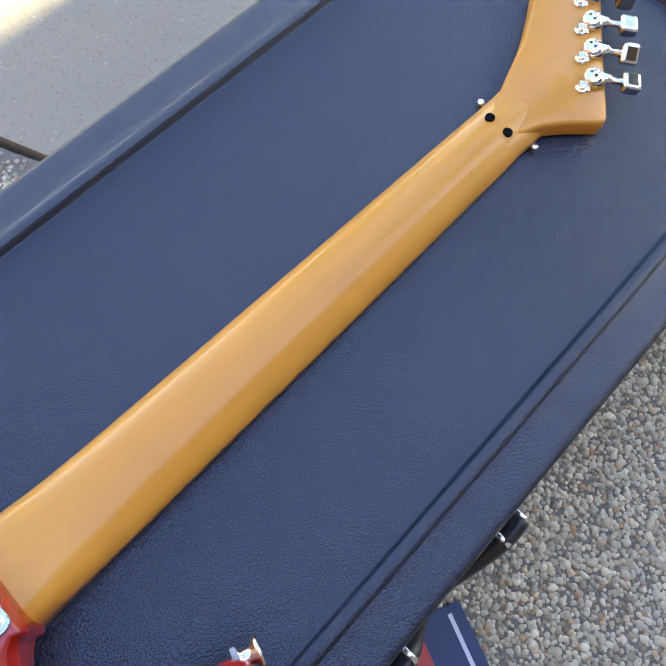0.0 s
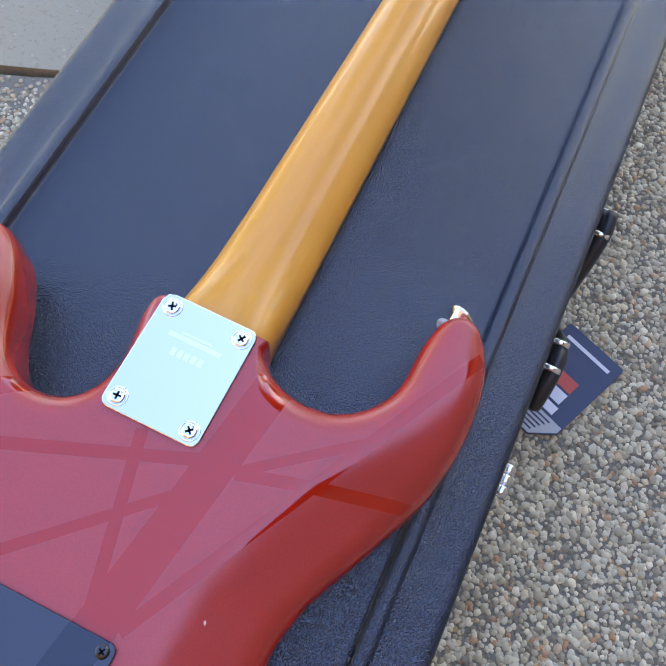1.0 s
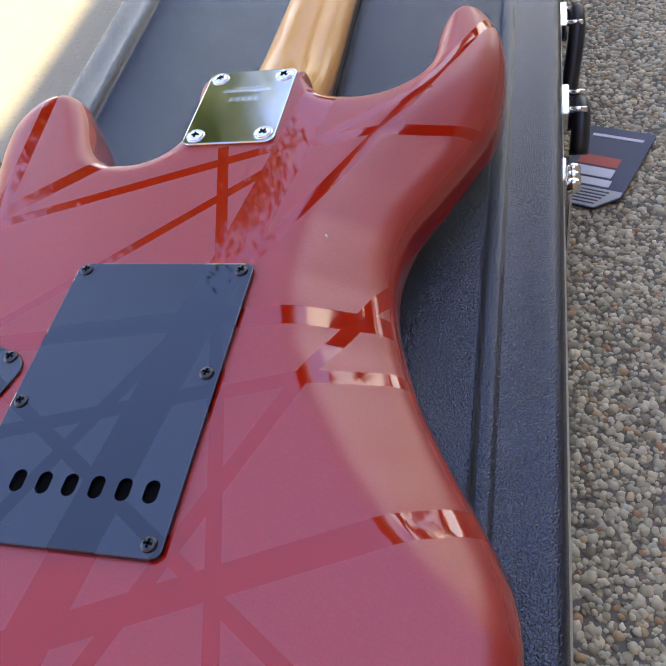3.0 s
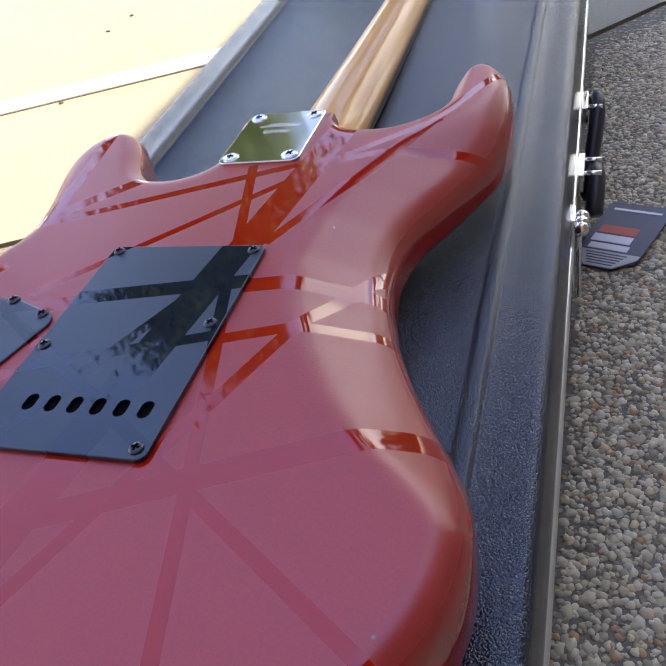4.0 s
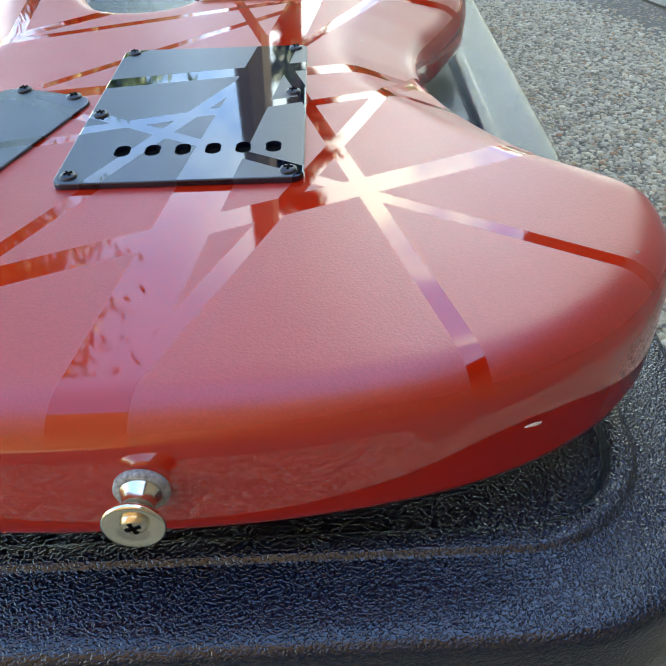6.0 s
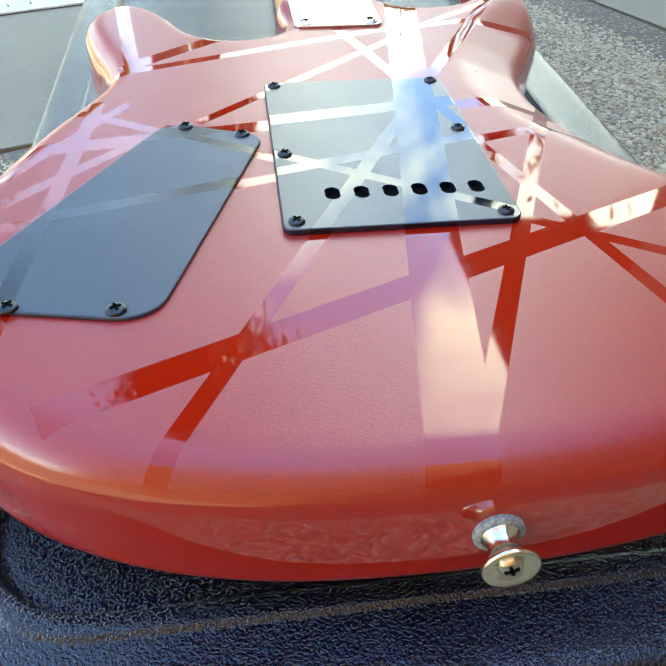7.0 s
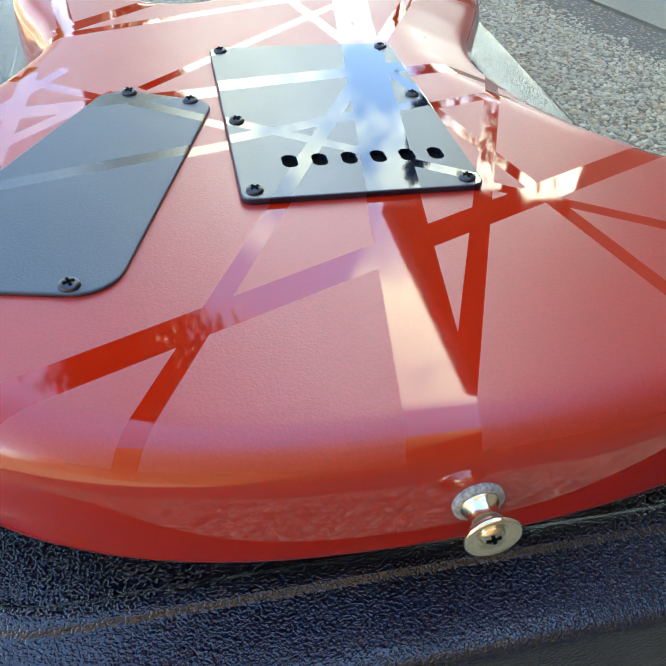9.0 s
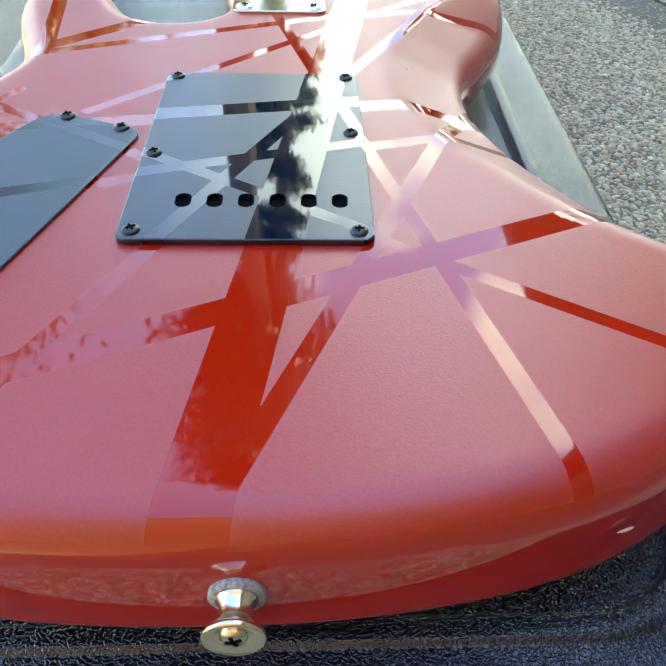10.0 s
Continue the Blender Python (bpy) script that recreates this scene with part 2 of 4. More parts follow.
m.bump(m.math("ADD", edge, m.math("MULTIPLY", m.noise(300, 3), 0.4)), 0.7, 0.003)
AGGREGATE = m.mat

m = Nodes("river_pebble").set(rough=0.6)
rnd = m.n.new("ShaderNodeNewGeometry").outputs["Random Per Island"]
c = m.ramp(rnd, (0.0, (0.150, 0.130, 0.085)), (0.22, (0.356, 0.312, 0.195)), (0.45, (0.456, 0.402, 0.256)), (0.66, (0.570, 0.510, 0.336)),
           (0.80, (0.418, 0.388, 0.268)), (0.88, (0.702, 0.634, 0.422)), (0.962, (0.456, 0.310, 0.145)), (0.985, (0.399, 0.215, 0.100)))
m.to(m.mix(m.math("MULTIPLY", m.noise(420, 4, 0.6), 0.28), c, (0.209, 0.175, 0.11)), "Base Color")
m.bump(m.noise(700, 3), 0.25, 0.0008)
PEBBLE = m.mat

m = Nodes("soil").set(color=(0.07, 0.06, 0.045), rough=0.95)
m.to(m.mix(m.noise(12, 5), (0.05, 0.045, 0.03), (0.12, 0.10, 0.07)), "Base Color")
SOIL = m.mat
m = Nodes("white_coated_metal").set(color=(0.78, 0.78, 0.76), rough=0.4)
m.to(m.mix(m.noise(30, 4), (0.60, 0.60, 0.58), (0.70, 0.70, 0.68)), "Base Color")
WHITE = m.mat
m = Nodes("tan_render").set(color=(0.28, 0.23, 0.17), rough=0.85)
m.to(m.mix(m.noise(2.2, 5), (0.24, 0.19, 0.14), (0.33, 0.27, 0.20)), "Base Color")
m.bump(m.noise(90, 4), 0.4, 0.006)
RENDERED = m.mat
m = Nodes("bark").set(color=(0.10, 0.07, 0.05), rough=0.95)
m.to(m.mix(m.noise(7, 6, 0.7), (0.05, 0.035, 0.025), (0.17, 0.125, 0.09)), "Base Color")
m.bump(m.noise(22, 5), 0.8, 0.02)
BARK = m.mat


def leaf_material(name, low, high):
    m = Nodes(name).set(rough=0.5)
    r = m.n.new("ShaderNodeNewGeometry").outputs["Random Per Island"]
    m.to(m.mix(r, low, high), "Base Color")
    m.bsdf.inputs["Subsurface Weight"].default_value = 0.0
    return m.mat


LEAF = leaf_material("green_leaf", (0.035, 0.075, 0.012), (0.12, 0.17, 0.03))
NEEDLE = leaf_material("dark_needle", (0.014, 0.032, 0.012), (0.045, 0.07, 0.02))
CARD_BLUE = Nodes("printed_navy_card").set(color=(0.012, 0.023, 0.066), rough=0.5).mat
CARD_RED = Nodes("red_print").set(color=(0.42, 0.05, 0.03), rough=0.55).mat
CARD_WHITE = Nodes("white_print").set(color=(0.55, 0.56, 0.58), rough=0.55).mat
CARD_GREY = Nodes("grey_print").set(color=(0.33, 0.34, 0.33), rough=0.5).mat


# ---- mesh helpers ----
def mesh_ob(name, verts, faces, mat, smooth=True, parent=None, label=""):
    me = bpy.data.meshes.new(name)
    me.from_pydata([tuple(v) for v in verts], [], faces)
    me.validate()
    if smooth:
        me.polygons.foreach_set("use_smooth", [True] * len(me.polygons))
    me.materials.append(mat)
    ob = new(name, me)
    if parent:
        ob.parent = parent
    if label:
        tagged(ob, label)
    return ob


def part(name, bm, mat, parent, label="", smooth=False):
    """Links a bmesh as one mesh object under a thing or a part."""
    bmesh.ops.recalc_face_normals(bm, faces=bm.faces[:])
    me = bpy.data.meshes.new(name)
    for f in bm.faces:
        f.smooth = smooth
    bm.to_mesh(me)
    bm.free()
    me.materials.append(mat)
    ob = new(name, me)
    if parent:
        ob.parent = parent
    if label:
        tagged(ob, label)
    return ob


def empty(name, loc, label, category, group="", kind=""):
    ob = new(name)
    ob.location = loc
    ob.empty_display_size = 0.01
    return tagged(ob, label, category, group, kind)


def box(bm, x0, x1, y0, y1, z0, z1, bevel=0.0, seg=2):
    r = bmesh.ops.create_cube(bm, size=1.0, matrix=Matrix.Translation(((x0 + x1) / 2, (y0 + y1) / 2, (z0 + z1) / 2)) @ Matrix.Diagonal((x1 - x0, y1 - y0, z1 - z0, 1)))
    if bevel:
        edges = list({e for v in r["verts"] for e in v.link_edges})
        bmesh.ops.bevel(bm, geom=edges, offset=bevel, segments=seg, profile=0.5, affect="EDGES")
    return bm


def lathe(bm, rings, m=Matrix(), seg=24):
    """Turns (radius, height) rings about the z axis of m."""
    loops = []
    for r, z in rings:
        loops.append([bm.verts.new(m @ Vector((r * math.cos(2 * math.pi * k / seg), r * math.sin(2 * math.pi * k / seg), z))) for k in range(seg)])
    for p, q in zip(loops, loops[1:]):
        for k in range(seg):
            bm.faces.new((p[k], p[(k + 1) % seg], q[(k + 1) % seg], q[k]))
    bm.faces.new(list(reversed(loops[0])))
    bm.faces.new(loops[-1])
    return bm


def spline(points, step, closed=True):
    """An even polyline along a smooth curve through the points."""
    n = len(points)
    pts = [Vector((*p, 0)) if len(p) == 2 else Vector(p) for p in points]
    raw = []
    for i in range(n if closed else n - 1):
        p0, p1, p2, p3 = (pts[(i + k) % n] if closed else pts[min(max(i + k, 0), n - 1)] for k in (-1, 0, 1, 2))
        for j in range(24):
            t = j / 24
            raw.append(0.5 * (2 * p1 + (p2 - p0) * t + (2 * p0 - 5 * p1 + 4 * p2 - p3) * t * t + (3 * p1 - p0 - 3 * p2 + p3) * t ** 3))
    raw.append(raw[0].copy() if closed else pts[-1])
    size = [0.0]
    for p, q in zip(raw, raw[1:]):
        size.append(size[-1] + (q - p).length)
    count = max(3, round(size[-1] / step))
    out, k = [], 0
    for i in range(count + (0 if closed else 1)):
        s = size[-1] * i / count
        while k < len(size) - 2 and size[k + 1] < s:
            k += 1
        f = (s - size[k]) / max(1e-9, size[k + 1] - size[k])
        out.append(raw[k].lerp(raw[k + 1], f))
    return out


def rounded(corners, radii, seg=6):
    """A closed polygon with rounded corners."""
    out, n = [], len(corners)
    for i in range(n):
        p, a, b = Vector(corners[i]), Vector(corners[i - 1]), Vector(corners[(i + 1) % n])
        r = radii[i] if isinstance(radii, (list, tuple)) else radii
        da, db = (a - p).normalized(), (b - p).normalized()
        half = da.angle(db) / 2
        cut = r / math.tan(half)
        s, t = p + da * cut, p + db * cut
        c = p + (da + db).normalized() * (r / math.sin(half))
        u, v = s - c, t - c
        ang = u.angle(v) if r > 0 else 0
        for k in range(seg + 1):
            f = k / seg
            w = (u * math.sin((1 - f) * ang) + v * math.sin(f * ang)) / math.sin(ang)
            out.append(c + w)
    return out


def offset_loop(loop, d):
    """Moves a closed loop inwards by d (counter-clockwise loops)."""
    n, out = len(loop), []
    for i in range(n):
        t = (loop[(i + 1) % n] - loop[i - 1]).normalized()
        out.append(loop[i] + Vector((-t.y, t.x)) * d if len(loop[i]) == 2 else loop[i] + Vector((-t.y, t.x, 0)) * d)
    return out


def ccw(loop):
    area = sum(p[0] * q[1] - q[0] * p[1] for p, q in zip(loop, loop[1:] + loop[:1]))
    return loop if area > 0 else loop[::-1]


def plate(outline, z0, z1, holes=(), bevel=0.0006):
    """A flat plate with an eased upper edge and holes that go through."""
    from mathutils.geometry import delaunay_2d_cdt
    bm = bmesh.new()
    outline = ccw([Vector((p[0], p[1])) for p in outline])
    inner = offset_loop(outline, bevel)
    levels = [(outline, z0), (outline, z1 - bevel), (offset_loop(outline, bevel * 0.3), z1 - bevel * 0.3), (inner, z1)]
    rings = [[bm.verts.new((p.x, p.y, z)) for p in loop] for loop, z in levels]
    n = len(outline)
    for a, b in zip(rings, rings[1:]):
        for k in range(n):
            bm.faces.new((a[k], a[(k + 1) % n], b[(k + 1) % n], b[k]))
    pts, edges, verts = list(inner), [(k, (k + 1) % n) for k in range(n)], list(rings[-1])
    low = []
    for h in holes:
        h = ccw([Vector((p[0], p[1])) for p in h])
        s = len(pts)
        pts += h
        edges += [(s + k, s + (k + 1) % len(h)) for k in range(len(h))]
        top = [bm.verts.new((p.x, p.y, z1)) for p in h]
        bot = [bm.verts.new((p.x, p.y, z0)) for p in h]
        verts += top
        for k in range(len(h)):
            j = (k + 1) % len(h)
            bm.faces.new((top[k], top[j], bot[j], bot[k]))
    out = delaunay_2d_cdt(pts, edges, [], 0, 1e-6)
    orig = [o[0] if o else None for o in out[3]]

    def inside(c, loop):
        hit = False
        for p, q in zip(loop, loop[1:] + loop[:1]):
            if (p[1] > c[1]) != (q[1] > c[1]) and c[0] < (q[0] - p[0]) * (c[1] - p[1]) / (q[1] - p[1]) + p[0]:
                hit = not hit
        return hit

    hole_loops = [[(p[0], p[1]) for p in h] for h in holes]
    shape = [(p.x, p.y) for p in inner]
    for f in out[2]:
        c = sum((out[0][i] for i in f), Vector((0, 0))) / len(f)
        if inside(c, shape) and not any(inside(c, h) for h in hole_loops):
            try:
                bm.faces.new([verts[orig[i]] for i in f])
            except ValueError:
                pass
    return bm


# ---- ground ----
# The pour lines between smooth slab and exposed aggregate
POUR = [Vector(p) for p in ((-5.0, -1.66), (-0.301, 0.222), (-0.185, 0.270), (0.165, 0.605), (0.404, 0.855), (0.560, 0.410), (2.20, -4.30))]


def slab(name, corners, z0, z1, mat, label, category):
    bm = bmesh.new()
    c = ccw([Vector(p) for p in corners])
    lo = [bm.verts.new((p.x, p.y, z0)) for p in c]
    hi = [bm.verts.new((p.x, p.y, z1)) for p in c]
    bm.faces.new(hi)
    bm.faces.new(list(reversed(lo)))
    for k in range(len(c)):
        j = (k + 1) % len(c)
        bm.faces.new((lo[k], lo[j], hi[j], hi[k]))
    top = [e for e in bm.edges if all(v.co.z > z1 - 1e-5 for v in e.verts)]
    bmesh.ops.bevel(bm, geom=top, offset=0.006, segments=3, profile=0.5, affect="EDGES")
    return tagged(part(name, bm, mat, None), label, category, kind="structure")


bm = bmesh.new()
bmesh.ops.create_grid(bm, x_segments=4, y_segments=4, size=400)
bmesh.ops.translate(bm, verts=bm.verts[:], vec=(0, 0, -0.06))
tagged(part("ground", bm, SOIL, None), "dark bare earth round the paved driveway", "ground", kind="structure")
away = [Vector((-0.003, 0.008)), Vector((-0.003, 0.008)), Vector((-0.004, 0.007)), Vector((-0.006, 0.007)), Vector((0.001, 0.010)), Vector((0.008, 0.003)), Vector((0.008, 0.003))]
slab("pavement", [p + d for p, d in zip(POUR, away)] + [(2.95, -4.3), (2.95, 9.0), (-9.0, 9.0), (-9.0, -1.65)], -0.05, 0.0, CONCRETE, "worn smooth concrete slab in patchy sun", "pavement")
slab("pavement", POUR + [Vector((2.2, -6.0)), Vector((-5.0, -6.0))], -0.05, -0.0015, AGGREGATE, "exposed aggregate concrete driveway with river pebbles", "pavement")


def pebbles():
    """Half-buried pebbles of the driveway beside the case."""
    rng = np.random.default_rng(4)
    # one dome: two rings of eight and a crown
    rings = [(0.97, -0.28, 0.0), (0.78, 0.62, 0.5)]
    base = np.array([(r * math.cos(2 * math.pi * (j + o) / 8), r * math.sin(2 * math.pi * (j + o) / 8), z) for r, z, o in rings for j in range(8)] + [(0.0, 0.0, 1.0)])
    tri = []
    for j in range(8):
        i = (j + 1) % 8
        tri += [(j, i, 8 + j), (i, 8 + i, 8 + j), (8 + j, 8 + i, 16)]
    tri = np.array(tri)
    spots = []
    for x0, x1, y0, y1 in ((0.176, 0.62, -0.50, 0.86), (-0.46, -0.19, -0.50, 0.27), (-0.19, 0.176, -0.58, -0.396)):
        step = 0.0037
        gx, gy = np.meshgrid(np.arange(x0, x1, step), np.arange(y0, y1, step))
        spots.append(np.stack([gx.ravel(), gy.ravel()], 1) + rng.uniform(-0.5, 0.5, (gx.size, 2)) * step * 0.9)
    p = np.concatenate(spots)
    keep = rng.random(len(p)) < 0.95
    for k, bare in enumerate((0.012, 0.012, 0.02, 0.03, 0.055, 0.055)):
        a, b = POUR[k], POUR[k + 1]
        d = (b - a).normalized()
        side = (p - np.array(a)) @ np.array((-d.y, d.x))
        here = p[:, 0] < -0.1 if k < 2 else p[:, 0] > 0.1
        keep &= ~here | (side < -bare - bare * rng.random(len(p)) ** 2)
    p = p[keep]
    k = len(p)
    r = np.clip(rng.lognormal(0.0, 0.28, k), 0.62, 1.75) * np.where(p[:, 0] < -0.18, 0.0016, 0.0021)
    flat = rng.uniform(0.28, 0.55, k)
    long = rng.uniform(0.85, 1.35, k)
    turn = rng.uniform(0, math.pi, k)
    jit = 1 + rng.uniform(-0.26, 0.26, (k, len(base), 1))
    v = base[None] * jit
    v = v * np.stack([r * long, r, r * flat], 1)[:, None]
    ca, sa = np.cos(turn)[:, None], np.sin(turn)[:, None]
    x, y = v[..., 0] * ca - v[..., 1] * sa, v[..., 0] * sa + v[..., 1] * ca
    z = v[..., 2] + (-0.0015 + r * flat * (rng.uniform(-0.25, 0.22, k) - np.where(p[:, 0] < 0, 0.06, 0.0)))[:, None]
    co = np.stack([x + p[:, :1], y + p[:, 1:], z], -1).reshape(-1, 3)
    faces = (tri[None] + (np.arange(k) * len(base))[:, None, None]).reshape(-1)
    me = bpy.data.meshes.new("pebbles")
    me.vertices.add(len(co))
    me.vertices.foreach_set("co", co.ravel())
    me.loops.add(len(faces))
    me.loops.foreach_set("vertex_index", faces)
    me.polygons.add(len(faces) // 3)
    me.polygons.foreach_set("loop_start", np.arange(0, len(faces), 3))
    me.polygons.foreach_set("use_smooth", np.ones(len(faces) // 3, dtype=bool))
    me.update(calc_edges=True)
    me.materials.append(PEBBLE)
    return tagged(new("pebbles", me), "grey and tan river pebbles set in the driveway", "pebbles", kind="stuff")


pebbles()

# White edging strip with a row of slots, on the slab
strip_dir = Vector((0.335, 0.130, 0)).normalized()
strip = empty("edging_strip", (-0.55, 0.622, 0.0), "white coated metal edging strip with a row of slots", "edging strip")
strip.rotation_euler = (0, 0, math.atan2(strip_dir.y, strip_dir.x))
slots = [[(x - 0.0013, -0.007), (x + 0.0013, -0.007), (x + 0.0013, 0.007), (x - 0.0013, 0.007)] for x in [-0.62 + 0.031 * k for k in range(42)]]
part("strip_plate", plate([(-0.66, -0.03), (0.70, -0.03), (0.70, 0.03), (-0.66, 0.03)], 0.0013, 0.004, slots), WHITE, strip)
# a dark sheet under the plate imitates the shade in the slots
part("slot_shadow", box(bmesh.new(), -0.64, 0.69, -0.028, 0.028, 0.0, 0.0012), DARK, strip, "dark sheet that stands in for the shade in the slots")


# crumbs of soil lying on the slab
for x, y, r in ((-0.70, 0.96, 0.0050), (-0.71, 0.88, 0.0048), (-0.612, 0.555, 0.0045)):
    rng = random.Random(int(y * 1000))
    bm = bmesh.new()
    bmesh.ops.create_icosphere(bm, subdivisions=2, radius=1.0)
    for v in bm.verts:
        v.co *= rng.uniform(0.7, 1.15)
    bmesh.ops.transform(bm, matrix=pose(x, y, r * 0.28, 0, 0, 50 * r) @ Matrix.Diagonal((r, r * 0.8, r * 0.45, 1)), verts=bm.verts[:])
    tagged(part("soil_crumb", bm, SOIL, None, smooth=True), "small dark crumb of soil lying on the slab", "crumb", group="crumbs on the slab")


# ---- guitar case ----
CASE_X0, CASE_X1, CASE_Y0, CASE_Y1 = -0.1853, 0.1690, -0.3855, 0.655
LID_Z = 0.1315


def case_ring(d, z, seg=10):
    """Rounded rectangle, d inside the outer wall, at height z."""
    r = max(0.07 - d, 0.006)
    lean = -0.0018 if d > 0.025 else 0.0
    x0, x1, y0, y1 = CASE_X0 + d + lean, CASE_X1 - d + lean, CASE_Y0 + d, CASE_Y1 - d
    pts = rounded([Vector((x0, y0)), Vector((x1, y0)), Vector((x1, y1)), Vector((x0, y1))], r, seg)
    # the lid rises a little towards the headstock's end
    rise = min(1.0, max(0.0, (z - 0.085) / 0.035))
    return [(p.x, p.y, z + rise * (0.022 * p.y - 0.0037)) for p in pts]


def case_shell(name, rings, parent, mat, cap_first=False, cap_last=True, label=""):
    verts, faces = [], []
    n = len(rings[0])
    for ring in rings:
        verts += ring
    for i in range(len(rings) - 1):
        for k in range(n):
            j = (k + 1) % n
            faces.append((i * n + k, i * n + j, (i + 1) * n + j, (i + 1) * n + k))
    if cap_last:
        faces.append(tuple(range((len(rings) - 1) * n, len(rings) * n)))
    if cap_first:
        faces.append(tuple(reversed(range(n))))
    return mesh_ob(name, verts, faces, mat, True, parent, label)


guitar_case = empty("guitar_case", (0, 0, 0), "closed black pebbled plastic guitar case lying on the driveway", "guitar case")
guitar_case.rotation_euler = (0, 0, radians(0.57))
PANEL = 0.1337
lid_profile = [(-0.003, 0.082), (-0.003, 0.096), (-0.0024, 0.1130), (-0.0016, 0.1250), (-0.0010, 0.1310), (-0.0004, 0.1335), (0.0004, 0.1349), (0.0016, 0.1359), (0.0032, 0.1364), (0.0070, 0.1366), (0.0150, 0.1367),
               (0.0255, 0.1367), (0.0262, 0.1369), (0.0269, 0.1375), (0.0276, 0.1381), (0.0284, 0.1384), (0.0310, 0.1385), (0.0336, 0.1384), (0.0344, 0.1380),
               (0.0352, 0.1368), (0.0360, 0.1352), (0.0368, 0.1340), (0.0378, 0.1336), (0.0392, PANEL), (0.0430, PANEL), (0.0500, PANEL), (0.0560, PANEL)]
case_shell("lid", [case_ring(d, z) for d, z in lid_profile], guitar_case, CASE)
base_profile = [(0.020, 0.0), (0.006, 0.002), (0.0, 0.010), (-0.002, 0.030), (-0.003, 0.070), (-0.003, 0.074)]
case_shell("base", [case_ring(d, z) for d, z in base_profile], guitar_case, CASE, cap_first=True, cap_last=False)
case_shell("valance", [case_ring(d, z) for d, z in [(-0.0030, 0.0725), (-0.0044, 0.0735), (-0.0050, 0.0780), (-0.0044, 0.0825), (-0.0030, 0.0835)]], guitar_case, ALU, cap_last=False, label="bright aluminium edge band")
bm = bmesh.new()
box(bm, -0.1978, -0.183, -0.256, -0.185, 0.094, 0.1195, 0.0035, 4)
part("hinge_cover", bm, CASE, guitar_case, "moulded black bumper over the hinge")

# Carry handle: two chrome mounts with pins and a black grip
SIDE_X = CASE_X1 + 0.0085
handle = empty("handle", (0, 0, 0), "black carry handle on chrome mounts", "")
handle.parent = guitar_case
for y in (0.256, 0.144):
    bm = bmesh.new()
    box(bm, SIDE_X - 0.0045, SIDE_X + 0.0008, y - 0.017, y + 0.017, 0.066, 0.081, 0.0010)
    mount = part("mount", bm, CHROME, handle, "chrome mounting plate")
    bm = bmesh.new()
    for dy in (-0.010, 0.010):
        lathe(bm, [(0.0, 0), (0.0022, 0.0002), (0.0022, 0.0122), (0.0, 0.0124)], pose(SIDE_X + 0.0005, y + dy, 0.078, 0, 90, 0), 12)
    part("pin", bm, CHROME, mount, smooth=True)
bm = bmesh.new()
GRIP_LINE = [(SIDE_X + 0.0100, 0.260, 0.075), (SIDE_X + 0.0110, 0.246, 0.071), (SIDE_X + 0.0090, 0.228, 0.056), (SIDE_X + 0.0050, 0.205, 0.034), (SIDE_X + 0.0040, 0.190, 0.030), (SIDE_X + 0.0060, 0.170, 0.042), (SIDE_X + 0.0105, 0.150, 0.064), (SIDE_X + 0.0115, 0.136, 0.069), (SIDE_X + 0.0110, 0.122, 0.062), (SIDE_X + 0.0100, 0.112, 0.052)]
line = spline([(x - 0.0022, y + 0.005, z) for x, y, z in GRIP_LINE], 0.004, closed=False)
prev = None
for k, p in enumerate(line):
    t = (line[min(k + 1, len(line) - 1)] - line[max(k - 1, 0)]).normalized()
    side = Vector((1, 0, 0))
    up = side.cross(t).normalized()
    ring = [bm.verts.new(p + side * 0.0066 * math.cos(q) + up * 0.0110 * math.sin(q)) for q in [2 * math.pi * j / 12 for j in range(12)]]
    if prev:
        for j in range(12):
            bm.faces.new((prev[j], prev[(j + 1) % 12], ring[(j + 1) % 12], ring[j]))
    else:
        bm.faces.new(ring[::-1])
    prev = ring
bm.faces.new(prev)
part("grip", bm, BLACK_RUBBER, handle, "black moulded grip", True)


LATCH_X = SIDE_X - 0.005


def draw_latch(y):
    """Chrome draw latch: keeper on the lid, lever on the base."""
    latch = empty("latch", (0, 0, 0), "chrome draw latch", "")
    latch.parent = guitar_case
    bm = bmesh.new()
    box(bm, LATCH_X - 0.002, LATCH_X + 0.002, y - 0.0105, y + 0.0105, 0.076, 0.099, 0.0016, 3)
    part("keeper_plate", bm, CHROME, latch)
    bm = bmesh.new()
    for dy in (-0.0070, 0.0, 0.0070):
        lathe(bm, [(0.0, 0), (0.0040, 0.0004), (0.0047, 0.0014), (0.0047, 0.0052), (0.0040, 0.0062), (0.0, 0.0066)], pose(LATCH_X + 0.006, y + dy - 0.004, 0.091, 90, 0, 180), 14)
    part("barrel", bm, CHROME, latch, smooth=True)
    bm = bmesh.new()
    box(bm, LATCH_X + 0.0030, LATCH_X + 0.0058, y - 0.0095, y + 0.0095, 0.036, 0.087, 0.0012, 3)
    box(bm, LATCH_X - 0.0010, LATCH_X + 0.0016, y - 0.0105, y + 0.0105, 0.040, 0.074, 0.0012, 3)
    part("lever", bm, CHROME, latch)


draw_latch(0.048)
draw_latch(-0.300)

